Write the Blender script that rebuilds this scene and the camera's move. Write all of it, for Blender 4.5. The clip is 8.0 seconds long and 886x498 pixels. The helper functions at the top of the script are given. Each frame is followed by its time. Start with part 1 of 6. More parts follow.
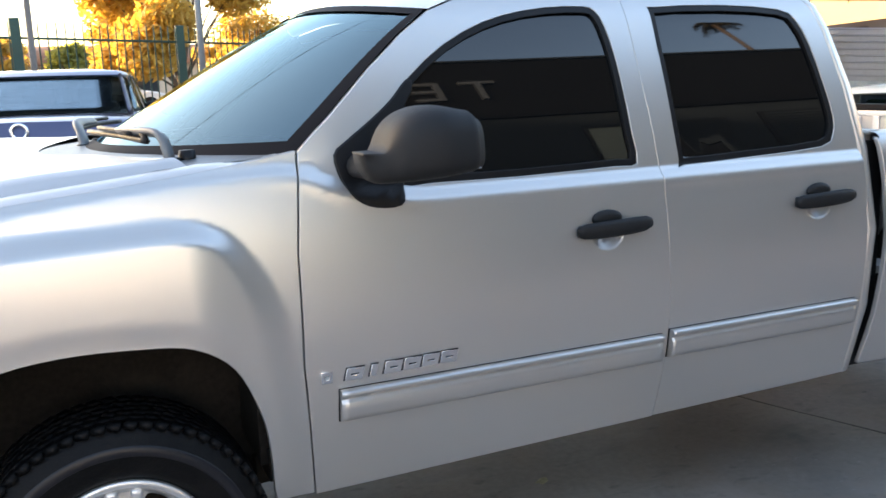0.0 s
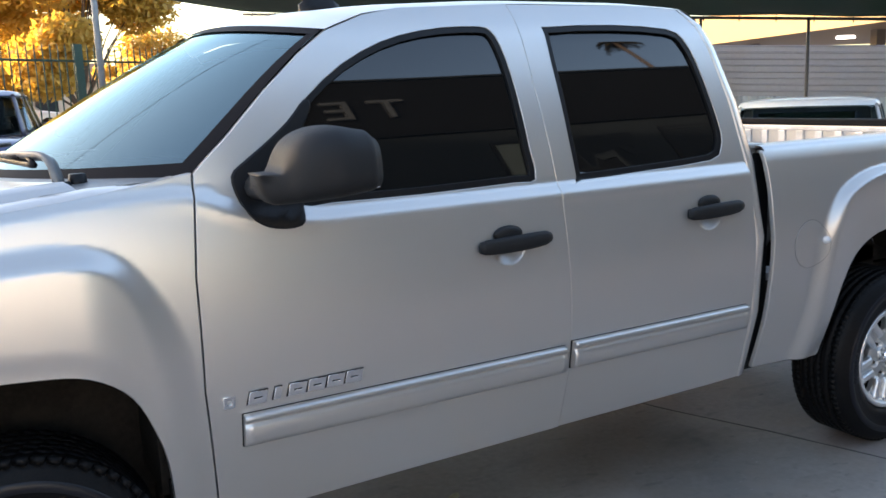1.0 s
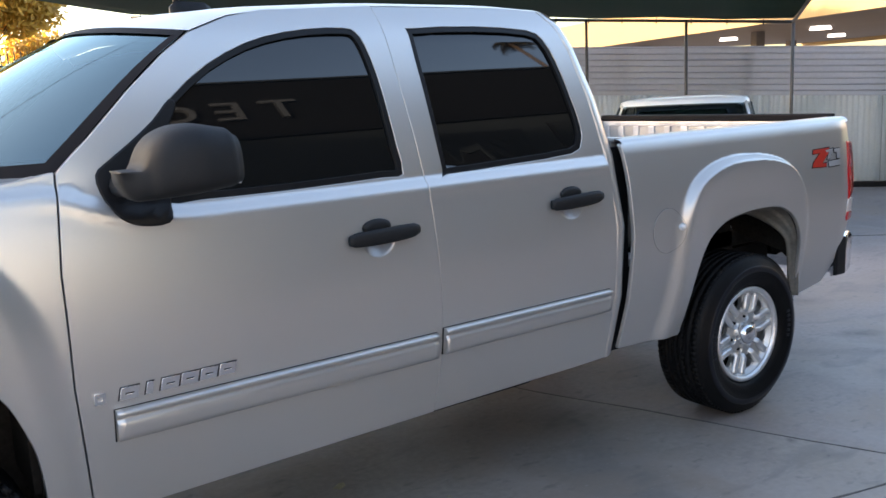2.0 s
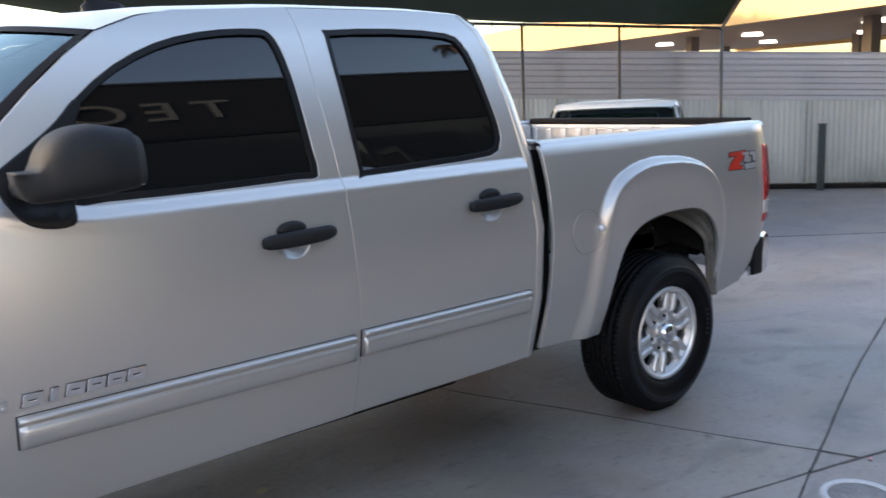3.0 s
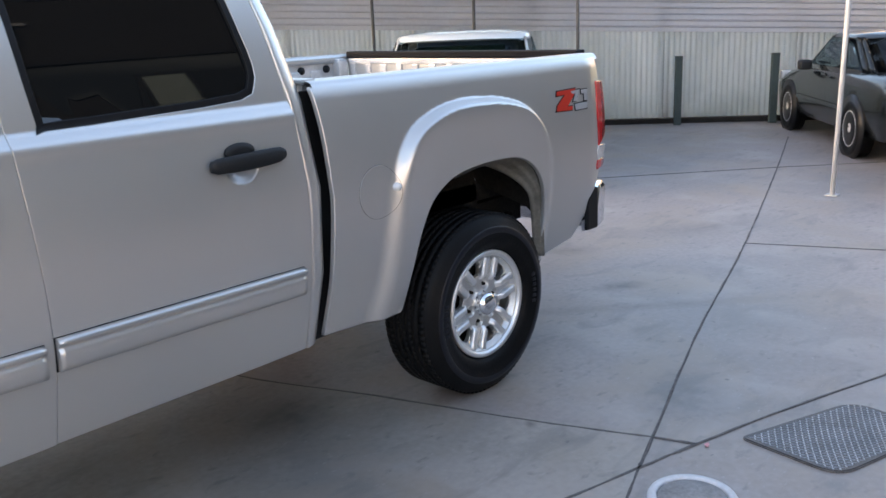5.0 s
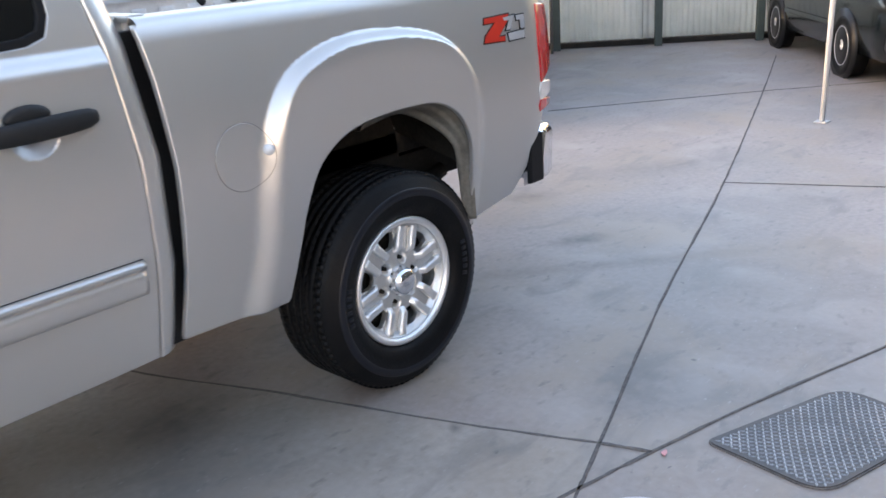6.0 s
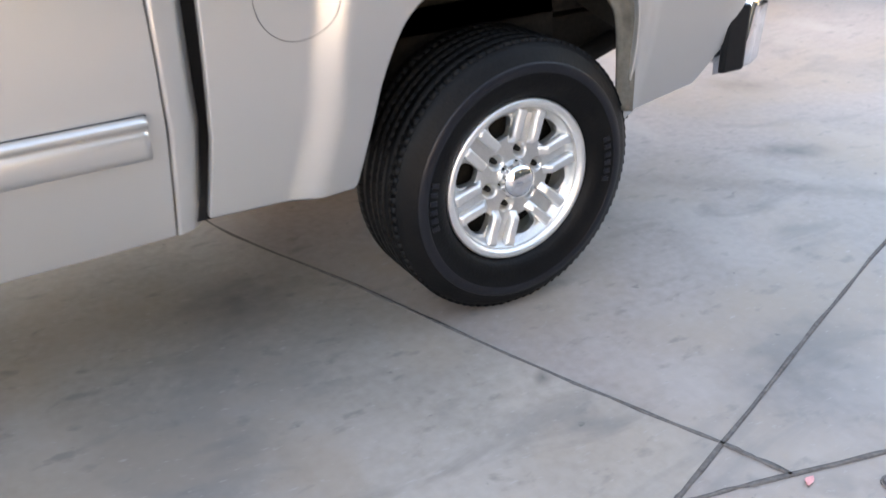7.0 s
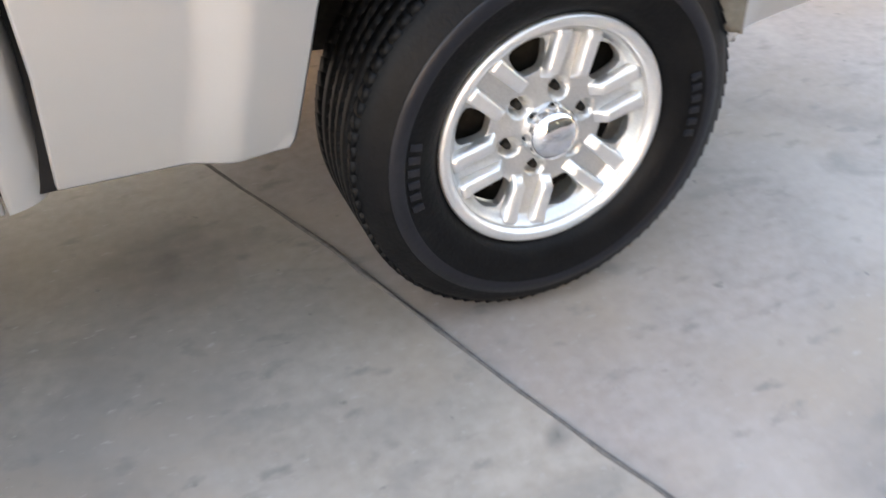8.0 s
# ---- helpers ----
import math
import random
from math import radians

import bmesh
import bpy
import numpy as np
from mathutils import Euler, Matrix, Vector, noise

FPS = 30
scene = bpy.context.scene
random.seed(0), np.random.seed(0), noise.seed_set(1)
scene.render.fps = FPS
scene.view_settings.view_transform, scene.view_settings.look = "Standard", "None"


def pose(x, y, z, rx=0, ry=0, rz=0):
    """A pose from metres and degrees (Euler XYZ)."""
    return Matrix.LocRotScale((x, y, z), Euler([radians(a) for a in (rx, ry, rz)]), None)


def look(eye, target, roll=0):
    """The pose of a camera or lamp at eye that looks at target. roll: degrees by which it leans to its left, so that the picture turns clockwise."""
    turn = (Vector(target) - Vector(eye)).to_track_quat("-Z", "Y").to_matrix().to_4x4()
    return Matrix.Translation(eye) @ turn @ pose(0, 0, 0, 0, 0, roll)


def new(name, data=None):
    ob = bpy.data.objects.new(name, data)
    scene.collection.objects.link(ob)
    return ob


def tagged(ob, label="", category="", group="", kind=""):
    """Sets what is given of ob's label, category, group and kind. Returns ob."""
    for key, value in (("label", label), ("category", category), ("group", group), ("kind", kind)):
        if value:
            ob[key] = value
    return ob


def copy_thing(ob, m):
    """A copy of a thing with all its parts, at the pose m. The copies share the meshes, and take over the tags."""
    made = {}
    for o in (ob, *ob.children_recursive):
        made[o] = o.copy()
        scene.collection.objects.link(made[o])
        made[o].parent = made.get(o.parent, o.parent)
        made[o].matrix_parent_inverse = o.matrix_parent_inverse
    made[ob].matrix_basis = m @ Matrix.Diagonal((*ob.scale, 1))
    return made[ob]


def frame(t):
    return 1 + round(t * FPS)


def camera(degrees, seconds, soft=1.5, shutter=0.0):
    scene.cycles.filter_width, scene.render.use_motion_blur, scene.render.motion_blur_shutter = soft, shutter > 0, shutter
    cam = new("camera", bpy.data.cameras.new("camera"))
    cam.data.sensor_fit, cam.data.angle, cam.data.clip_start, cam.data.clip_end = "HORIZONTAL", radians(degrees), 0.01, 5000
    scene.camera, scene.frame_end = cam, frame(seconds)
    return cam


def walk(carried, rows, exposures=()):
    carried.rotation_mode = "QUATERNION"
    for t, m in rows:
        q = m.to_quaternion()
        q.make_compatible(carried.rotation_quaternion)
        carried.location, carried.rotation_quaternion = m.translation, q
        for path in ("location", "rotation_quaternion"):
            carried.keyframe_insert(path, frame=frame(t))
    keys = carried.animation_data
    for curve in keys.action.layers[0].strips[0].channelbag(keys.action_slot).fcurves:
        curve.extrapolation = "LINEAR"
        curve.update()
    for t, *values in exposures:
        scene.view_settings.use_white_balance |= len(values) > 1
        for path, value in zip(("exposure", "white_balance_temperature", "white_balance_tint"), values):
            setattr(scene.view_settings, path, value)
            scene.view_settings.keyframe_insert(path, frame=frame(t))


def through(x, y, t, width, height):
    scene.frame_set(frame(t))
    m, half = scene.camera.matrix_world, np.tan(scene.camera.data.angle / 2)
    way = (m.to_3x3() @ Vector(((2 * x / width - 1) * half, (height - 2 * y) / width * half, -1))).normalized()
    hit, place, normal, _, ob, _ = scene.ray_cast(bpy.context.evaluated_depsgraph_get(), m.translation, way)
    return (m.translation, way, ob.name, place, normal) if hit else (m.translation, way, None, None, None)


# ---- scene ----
cam = camera(53.8, 8.0, 1.5, 0.3)
PATH = [
    (0, (-0.054, -2.324, 1.67), (0.727, -0.523, 1.286), -1.8),
    (0.5, (-0.047, -2.34, 1.674), (0.831, -0.58, 1.307), -2.0),
    (1, (-0.023, -2.349, 1.675), (0.935, -0.63, 1.322), -2.2),
    (1.5, (-0.014, -2.42, 1.663), (1.025, -0.766, 1.236), -2.6),
    (1.7, (-0.001, -2.471, 1.659), (1.094, -0.839, 1.288), -3.0),
    (2.8, (0.069, -2.564, 1.65), (1.26, -0.995, 1.307), -2.2),
    (3, (0.089, -2.585, 1.649), (1.328, -1.056, 1.294), -2.4),
    (3.5, (0.148, -2.6, 1.644), (1.493, -1.172, 1.25), -2.6),
    (4, (0.28, -2.538, 1.638), (1.724, -1.23, 1.183), -2.1),
    (4.2, (0.365, -2.477, 1.622), (1.846, -1.217, 1.154), -2.0),
    (5.3, (1.084, -2.267, 1.598), (2.452, -0.913, 1.054), -2.8),
    (5.5, (1.208, -2.227, 1.585), (2.557, -0.866, 1.01), -3.0),
    (6, (1.591, -2.088, 1.563), (2.969, -0.803, 0.891), -4.0),
    (6.5, (1.961, -1.985, 1.51), (3.048, -0.52, 0.691), -1.9),
    (7, (2.304, -1.821, 1.411), (3.195, -0.303, 0.462), -1.7),
    (7.5, (2.665, -1.541, 1.315), (3.425, -0.102, 0.152), -3.7),
    (8, (2.899, -1.218, 1.26), (3.495, 0.238, 0.025), -2.2),
]
EXPOSURES = [(0.0, 2.82, 6900, 16), (0.5, 2.66, 6800, 16), (1.7, 2.62, 6800, 18), (3.0, 2.58, 6800, 19), (4.2, 2.70, 6800, 19), (5.5, 3.03, 7050, 19), (6.2, 3.41, 7400, 20), (7.0, 3.86, 7900, 20), (8.0, 4.15, 8600, 20)]
walk(cam, [(t, look(eye, target, roll)) for t, eye, target, roll in PATH], EXPOSURES)

# ---- world, sun ----
SUN_EL, SUN_AZ = 10.0, 140.0          # degrees: height, and direction to the sun from +x counter-clockwise
sun_dir = Vector((math.cos(radians(SUN_EL)) * math.cos(radians(SUN_AZ)), math.cos(radians(SUN_EL)) * math.sin(radians(SUN_AZ)), math.sin(radians(SUN_EL))))
world = bpy.data.worlds.new("world")
scene.world = world
world.use_nodes = True
sky = world.node_tree.nodes.new("ShaderNodeTexSky")
sky.sky_type, sky.sun_disc = "NISHITA", False
sky.sun_elevation, sky.sun_rotation = radians(SUN_EL), radians(90 - SUN_AZ)
sky.dust_density, sky.air_density, sky.ozone_density = 2.0, 1.0, 1.0
world.node_tree.links.new(sky.outputs[0], world.node_tree.nodes["Background"].inputs[0])
world.node_tree.nodes["Background"].inputs[1].default_value = 0.15
sun = new("sun", bpy.data.lights.new("sun", "SUN"))
sun.data.energy, sun.data.angle, sun.data.color = 3.5, radians(0.5), (1.0, 0.76, 0.50)
sun.matrix_world = look(sun_dir * 60, (0, 0, 0))


# ---- materials ----
def mat(name, colour, rough=0.5, metal=0.0, vary=0.15, scale=4.0, fine=60.0, bump=0.0, coat=0.0, stain=None, stain_scale=1.2, random_each=0.0):
    """A surface with colour that varies at two scales, and a fine relief."""
    m = bpy.data.materials.new(name)
    m.use_nodes = True
    n, l = m.node_tree.nodes, m.node_tree.links
    b = n["Principled BSDF"]
    b.inputs["Metallic"].default_value = metal
    b.inputs["Coat Weight"].default_value = coat
    b.inputs["Coat Roughness"].default_value = 0.04
    co = n.new("ShaderNodeTexCoord")
    big, small = n.new("ShaderNodeTexNoise"), n.new("ShaderNodeTexNoise")
    for t, s, d in ((big, scale, 5.0), (small, fine, 3.0)):
        t.inputs["Scale"].default_value, t.inputs["Detail"].default_value = s, d
        l.new(co.outputs["Object"], t.inputs["Vector"])
    mix = n.new("ShaderNodeMix")
    mix.data_type, mix.blend_type = "RGBA", "MIX"
    add = n.new("ShaderNodeMath")
    add.operation = "ADD"
    l.new(big.outputs[0], add.inputs[0]), l.new(small.outputs[0], add.inputs[1])
    ramp = n.new("ShaderNodeMapRange")
    ramp.inputs[1].default_value, ramp.inputs[2].default_value = 0.7, 1.3
    l.new(add.outputs[0], ramp.inputs[0]), l.new(ramp.outputs[0], mix.inputs["Factor"])
    lo = tuple(max(0, c * (1 - vary)) for c in colour)
    hi = tuple(min(1, c * (1 + vary)) for c in colour)
    mix.inputs["A"].default_value, mix.inputs["B"].default_value = (*lo, 1), (*hi, 1)
    out = mix.outputs["Result"]
    if stain:
        st, sr, sm = n.new("ShaderNodeTexNoise"), n.new("ShaderNodeMapRange"), n.new("ShaderNodeMix")
        st.inputs["Scale"].default_value, st.inputs["Detail"].default_value, st.inputs["Distortion"].default_value = stain_scale, 7, 0.6
        l.new(co.outputs["Object"], st.inputs["Vector"])
        sr.inputs[1].default_value, sr.inputs[2].default_value, sr.inputs[4].default_value = 0.5, 0.72, 0.75
        l.new(st.outputs[0], sr.inputs[0])
        sm.data_type = "RGBA"
        l.new(sr.outputs[0], sm.inputs["Factor"]), l.new(out, sm.inputs["A"])
        sm.inputs["B"].default_value = (*stain, 1)
        out = sm.outputs["Result"]
    if random_each:
        info, hs, mr = n.new("ShaderNodeObjectInfo"), n.new("ShaderNodeHueSaturation"), n.new("ShaderNodeMapRange")
        mr.inputs[3].default_value, mr.inputs[4].default_value = 1 - random_each, 1 + random_each
        l.new(info.outputs["Random"], mr.inputs[0]), l.new(mr.outputs[0], hs.inputs["Value"]), l.new(out, hs.inputs["Color"])
        out = hs.outputs["Color"]
    l.new(out, b.inputs["Base Color"])
    rr = n.new("ShaderNodeMapRange")
    rr.inputs[3].default_value, rr.inputs[4].default_value = max(0.0, rough - 0.06), min(1, rough + 0.06)
    l.new(big.outputs[0], rr.inputs[0]), l.new(rr.outputs[0], b.inputs["Roughness"])
    if bump:
        bp = n.new("ShaderNodeBump")
        bp.inputs["Strength"].default_value, bp.inputs["Distance"].default_value = bump, 0.004
        l.new(small.outputs[0], bp.inputs["Height"]), l.new(bp.outputs[0], b.inputs["Normal"])
    return m


def glass_mat(name, tint, clear):
    """A pane: lets a tinted part of the light through and mirrors by Fresnel."""
    m = bpy.data.materials.new(name)
    m.use_nodes = True
    n, l = m.node_tree.nodes, m.node_tree.links
    n.remove(n["Principled BSDF"])
    tr, gl, mx, fr = n.new("ShaderNodeBsdfTransparent"), n.new("ShaderNodeBsdfGlossy"), n.new("ShaderNodeMixShader"), n.new("ShaderNodeFresnel")
    tr.inputs[0].default_value = (*[c * clear for c in tint], 1)
    gl.inputs["Roughness"].default_value = 0.01
    fr.inputs[0].default_value = 2.4
    gl.inputs[0].default_value = (0.68, 0.94, 1.0, 1)
    l.new(fr.outputs[0], mx.inputs[0]), l.new(tr.outputs[0], mx.inputs[1]), l.new(gl.outputs[0], mx.inputs[2])
    l.new(mx.outputs[0], n["Material Output"].inputs[0])
    return m


def glow_mat(name, colour, strength):
    m = mat(name, colour)
    b = m.node_tree.nodes["Principled BSDF"]
    b.inputs["Emission Color"].default_value, b.inputs["Emission Strength"].default_value = (*colour, 1), strength
    return m


PAINT = mat("silver_paint", (0.585, 0.575, 0.558), 0.33, 0.72, 0.02, 1.2, 900.0, 0.0, 0.2)
PAINT.node_tree.nodes["Principled BSDF"].inputs["Coat Roughness"].default_value = 0.2
TRIM_PAINT = mat("silver_trim", (0.56, 0.55, 0.535), 0.30, 0.7, 0.02, 2, 900, 0.0, 0.5)
PLASTIC = mat("dark_plastic", (0.010, 0.011, 0.0125), 0.58, 0, 0.25, 6, 500, 0.25)
# black rubber parts, and the sheets that put shade into the body's gaps
SEAL = mat("black_rubber_and_shade", (0.008, 0.008, 0.009), 0.4, 0, 0.2, 6, 200, 0.1)
TYRE = mat("tyre_rubber", (0.0045, 0.0045, 0.005), 0.5, 0, 0.35, 7, 120, 0.3, stain=(0.009, 0.0088, 0.0085), stain_scale=9)
BAND = mat("tyre_band", (0.009, 0.010, 0.014), 0.35, 0, 0.2, 7, 90, 0.15)
ALLOY = mat("polished_alloy", (0.82, 0.82, 0.82), 0.42, 0.88, 0.04, 9, 160, 0.0)
ALLOY_DULL = mat("cast_alloy", (0.62, 0.62, 0.61), 0.40, 0.85, 0.1, 20, 200, 0.1)
CHROME = mat("chrome", (0.82, 0.83, 0.85), 0.07, 1.0, 0.03, 4, 50)
TINTED = mat("tinted_glass", (0.004, 0.0045, 0.005), 0.0, 0, 0.05, 1, 5)
TINTED.node_tree.nodes["Principled BSDF"].inputs["IOR"].default_value = 1.6
CLEAR = glass_mat("clear_glass", (0.80, 0.95, 0.95), 0.75)
RED_LENS = mat("red_lens", (0.55, 0.012, 0.014), 0.12, 0, 0.15, 12, 60, 0, 0.6)
CLEAR_LENS = mat("clear_lens", (0.72, 0.68, 0.66), 0.1, 0.2, 0.1, 12, 60, 0, 0.6)
RED_VINYL = mat("red_decal", (0.55, 0.03, 0.015), 0.3, 0, 0.05, 8, 50)
GREY_VINYL = mat("grey_decal", (0.48, 0.48, 0.49), 0.3, 0.3, 0.05, 8, 50)
UNDER = mat("underbody", (0.018, 0.016, 0.014), 0.8, 0, 0.4, 6, 60, 0.3, stain=(0.03, 0.026, 0.022), stain_scale=5)
DUSTY = mat("dusty_inner_panel", (0.27, 0.255, 0.225), 0.55, 0.2, 0.2, 8, 60, 0.1, stain=(0.10, 0.085, 0.07), stain_scale=6)
BED_METAL = mat("bed_paint", (0.62, 0.62, 0.62), 0.4, 0.3, 0.08, 4, 80, 0.05, stain=(0.35, 0.35, 0.35), stain_scale=4)
SEAT = mat("seat_cloth", (0.10, 0.098, 0.095), 0.85, 0, 0.15, 8, 200, 0.3)


STAINS = [(5.30, 0.36, 0.20, 0.11, -0.6, 0.75), (5.0, 0.10, 1.3, 0.09, -0.75, 0.32), (5.78, 1.10, 0.3, 0.15, -0.7, 0.45), (4.09, -0.67, 0.42, 0.22, 0.35, 0.5), (2.92, 0.50, 0.30, 0.22, 0.3, 0.55), (3.475, -0.33, 0.05, 0.03, 0.9, 0.8), (6.8, 0.7, 0.7, 0.25, -0.6, 0.35)]


def concrete_mat(name, base):
    """Smooth trowelled concrete: broad clouds, trowel streaks, pale scuffs, rusty stains and small dark spots."""
    m = mat(name, base, 0.46, 0, 0.17, 0.9, 30, 0.07, stain=(0.150, 0.145, 0.140), stain_scale=0.6)
    n, l = m.node_tree.nodes, m.node_tree.links
    b = n["Principled BSDF"]
    co = next(x for x in n if x.type == "TEX_COORD")
    colour = b.inputs["Base Color"].links[0].from_socket

    def layer(scale, detail, lo, hi, most, tint, stretch=(1, 1, 1), turn=0.0, twist=0.4):
        """Mixes a tint in where a stretched noise lies between lo and hi."""
        nonlocal colour
        mp, t, r, x = n.new("ShaderNodeMapping"), n.new("ShaderNodeTexNoise"), n.new("ShaderNodeMapRange"), n.new("ShaderNodeMix")
        mp.inputs["Scale"].default_value, mp.inputs["Rotation"].default_value = stretch, (0, 0, turn)
        t.inputs["Scale"].default_value, t.inputs["Detail"].default_value, t.inputs["Distortion"].default_value = scale, detail, twist
        r.inputs[1].default_value, r.inputs[2].default_value, r.inputs[4].default_value = lo, hi, most
        x.data_type = "RGBA"
        x.inputs["B"].default_value = (*tint, 1)
        l.new(co.outputs["Object"], mp.inputs[0]), l.new(mp.outputs[0], t.inputs["Vector"]), l.new(t.outputs[0], r.inputs[0])
        l.new(r.outputs[0], x.inputs["Factor"]), l.new(colour, x.inputs["A"])
        colour = x.outputs["Result"]

    layer(2.4, 9, 0.50, 0.72, 0.60, (0.314, 0.288, 0.272), (1.0, 0.7, 1.0), 0.5)
    layer(1.5, 8, 0.48, 0.72, 0.80, (0.250, 0.200, 0.157))
    layer(3.4, 8, 0.56, 0.74, 0.70, (0.130, 0.126, 0.123), (0.6, 1.5, 1.0), 0.7, 0.9)
    layer(9.0, 6, 0.60, 0.72, 0.60, (0.120, 0.116, 0.113), (1.0, 1.8, 1.0), -0.4, 0.2)
    layer(26.0, 4, 0.64, 0.74, 0.50, (0.32, 0.31, 0.30), (1.0, 3.0, 1.0), 0.9, 0.2)
    layer(15.0, 3, 0.71, 0.77, 0.80, (0.09, 0.087, 0.085), (1.0, 1.4, 1.0), 0.2, 0.3)
    # oil and tyre marks: soft, ragged ovals (x, y, half length, half width, turn, strength)
    for x, y, rx, ry, turn, much in STAINS:
        mp, g, nz, mul, mx = n.new("ShaderNodeMapping"), n.new("ShaderNodeTexGradient"), n.new("ShaderNodeTexNoise"), n.new("ShaderNodeMath"), n.new("ShaderNodeMix")
        mp.vector_type = "TEXTURE"
        mp.inputs["Location"].default_value, mp.inputs["Rotation"].default_value, mp.inputs["Scale"].default_value = (x, y, 0), (0, 0, turn), (rx, ry, 1)
        g.gradient_type = "SPHERICAL"
        nz.inputs["Scale"].default_value, nz.inputs["Detail"].default_value = 14, 6
        mul.operation, mul.use_clamp = "MULTIPLY", True
        half = n.new("ShaderNodeMath")
        half.operation = "MULTIPLY"
        half.inputs[1].default_value = 2.6 * much
        mx.data_type = "RGBA"
        mx.inputs["B"].default_value = (0.085, 0.080, 0.078, 1)
        l.new(co.outputs["Object"], mp.inputs[0]), l.new(mp.outputs[0], g.inputs[0]), l.new(co.outputs["Object"], nz.inputs["Vector"])
        l.new(g.outputs["Fac"], half.inputs[0]), l.new(half.outputs[0], mul.inputs[0]), l.new(nz.outputs[0], mul.inputs[1])
        l.new(mul.outputs[0], mx.inputs["Factor"]), l.new(colour, mx.inputs["A"])
        colour = mx.outputs["Result"]
    l.new(colour, b.inputs["Base Color"])
    return m


STEEL_GREY = mat("grey_wiper_paint", (0.16, 0.165, 0.17), 0.4, 0.2, 0.1, 9, 90)
FRIT = mat("black_frit", (0.006, 0.006, 0.008), 0.6, 0, 0.1, 4, 40)
FRIT.node_tree.nodes["Principled BSDF"].inputs["Specular IOR Level"].default_value = 0.08
BADGE_GREY = mat("worn_sign_letter", (0.065, 0.078, 0.095), 0.6, 0, 0.1, 3, 40)
DULL_PIPE = mat("weathered_pipe", (0.13, 0.125, 0.12), 0.6, 0.2, 0.2, 8, 90, 0.1)
for dull, shine in ((TYRE, 0.13), (SEAL, 0.22), (UNDER, 0.1), (PLASTIC, 0.28), (BAND, 0.3)):
    dull.node_tree.nodes["Principled BSDF"].inputs["Specular IOR Level"].default_value = shine
CONCRETE = concrete_mat("concrete", (0.240, 0.209, 0.197))
CONCRETE_WARM = concrete_mat("warm_concrete", (0.258, 0.232, 0.208))
CONCRETE_PALE = mat("pale_concrete", (0.42, 0.415, 0.42), 0.6, 0, 0.12, 3, 60, 0.15, stain=(0.28, 0.275, 0.27), stain_scale=3)
JOINT = mat("joint_filler", (0.10, 0.092, 0.088), 0.9, 0, 0.35, 20, 90, 0.3)
SHEET_PALE = mat("galvanised_sheet", (0.92, 0.97, 0.98), 0.42, 0.0, 0.05, 1.5, 60, 0.05, stain=(0.74, 0.80, 0.80), stain_scale=1.2, random_each=0.04)
SHEET_GREY = mat("weathered_sheet", (0.60, 0.60, 0.63), 0.45, 0.15, 0.05, 0.7, 20, 0.0, random_each=0.05)
POST_GREEN = mat("dark_green_post", (0.03, 0.045, 0.042), 0.6, 0, 0.25, 8, 90, 0.2)
STEEL = mat("galvanised_pipe", (0.45, 0.45, 0.45), 0.45, 0.6, 0.12, 8, 90, 0.1)
TREAD_PLATE = mat("tread_plate", (0.085, 0.080, 0.080), 0.5, 0.6, 0.2, 6, 90, 0.1, stain=(0.10, 0.085, 0.075), stain_scale=6)
FACADE = mat("dark_facade", (0.006, 0.0075, 0.010), 0.8, 0, 0.15, 1, 30, 0.1)
FACADE.node_tree.nodes["Principled BSDF"].inputs["Specular IOR Level"].default_value = 0.1
FACADE_LIGHT = mat("grey_render", (0.022, 0.030, 0.038), 0.8, 0, 0.1, 1, 30, 0.1)
FACADE_LIGHT.node_tree.nodes["Principled BSDF"].inputs["Specular IOR Level"].default_value = 0.1
WHITE_SIGN = mat("white_sign", (0.62, 0.62, 0.62), 0.5, 0, 0.05, 4, 40)


# ---- mesh helpers ----
def link(name, bm, material, parent=None, label="", smooth=True, normals=None):
    me = bpy.data.meshes.new(name)
    bm.to_mesh(me)
    bm.free()
    me.materials.append(material)
    for p in me.polygons:
        p.use_smooth = smooth
    if normals:
        me.normals_split_custom_set_from_vertices(normals)
    ob = new(name, me)
    if parent:
        ob.parent = parent
        ob.matrix_parent_inverse = parent.matrix_basis.inverted()
    if label:
        ob["label"] = label
    return ob


part = link


def root(name, at, label, category, group="", kind=""):
    e = new(name)
    e.empty_display_size = 0.1
    e.matrix_basis = Matrix.Translation(at)
    return tagged(e, label, category, group, kind)


def box(bm, lo, hi, m=None, bevel=0.0):
    vs = bmesh.ops.create_cube(bm, size=1.0)["verts"]
    for v in vs:
        v.co = Vector([(lo[i] + hi[i]) / 2 + v.co[i] * (hi[i] - lo[i]) for i in range(3)])
    if bevel:
        es = list({e for v in vs for e in v.link_edges})
        r = bmesh.ops.bevel(bm, geom=es, offset=bevel, segments=2, affect="EDGES", profile=0.6)
        vs = list({v for f in r["faces"] for v in f.verts} | {v for v in vs if v.is_valid})
    if m is not None:
        bmesh.ops.transform(bm, matrix=m, verts=vs)
    return vs


def boxed(name, lo, hi, material, parent=None, label="", bevel=0.004, m=None):
    bm = bmesh.new()
    box(bm, lo, hi, m, bevel)
    return link(name, bm, material, parent, label, smooth=False)


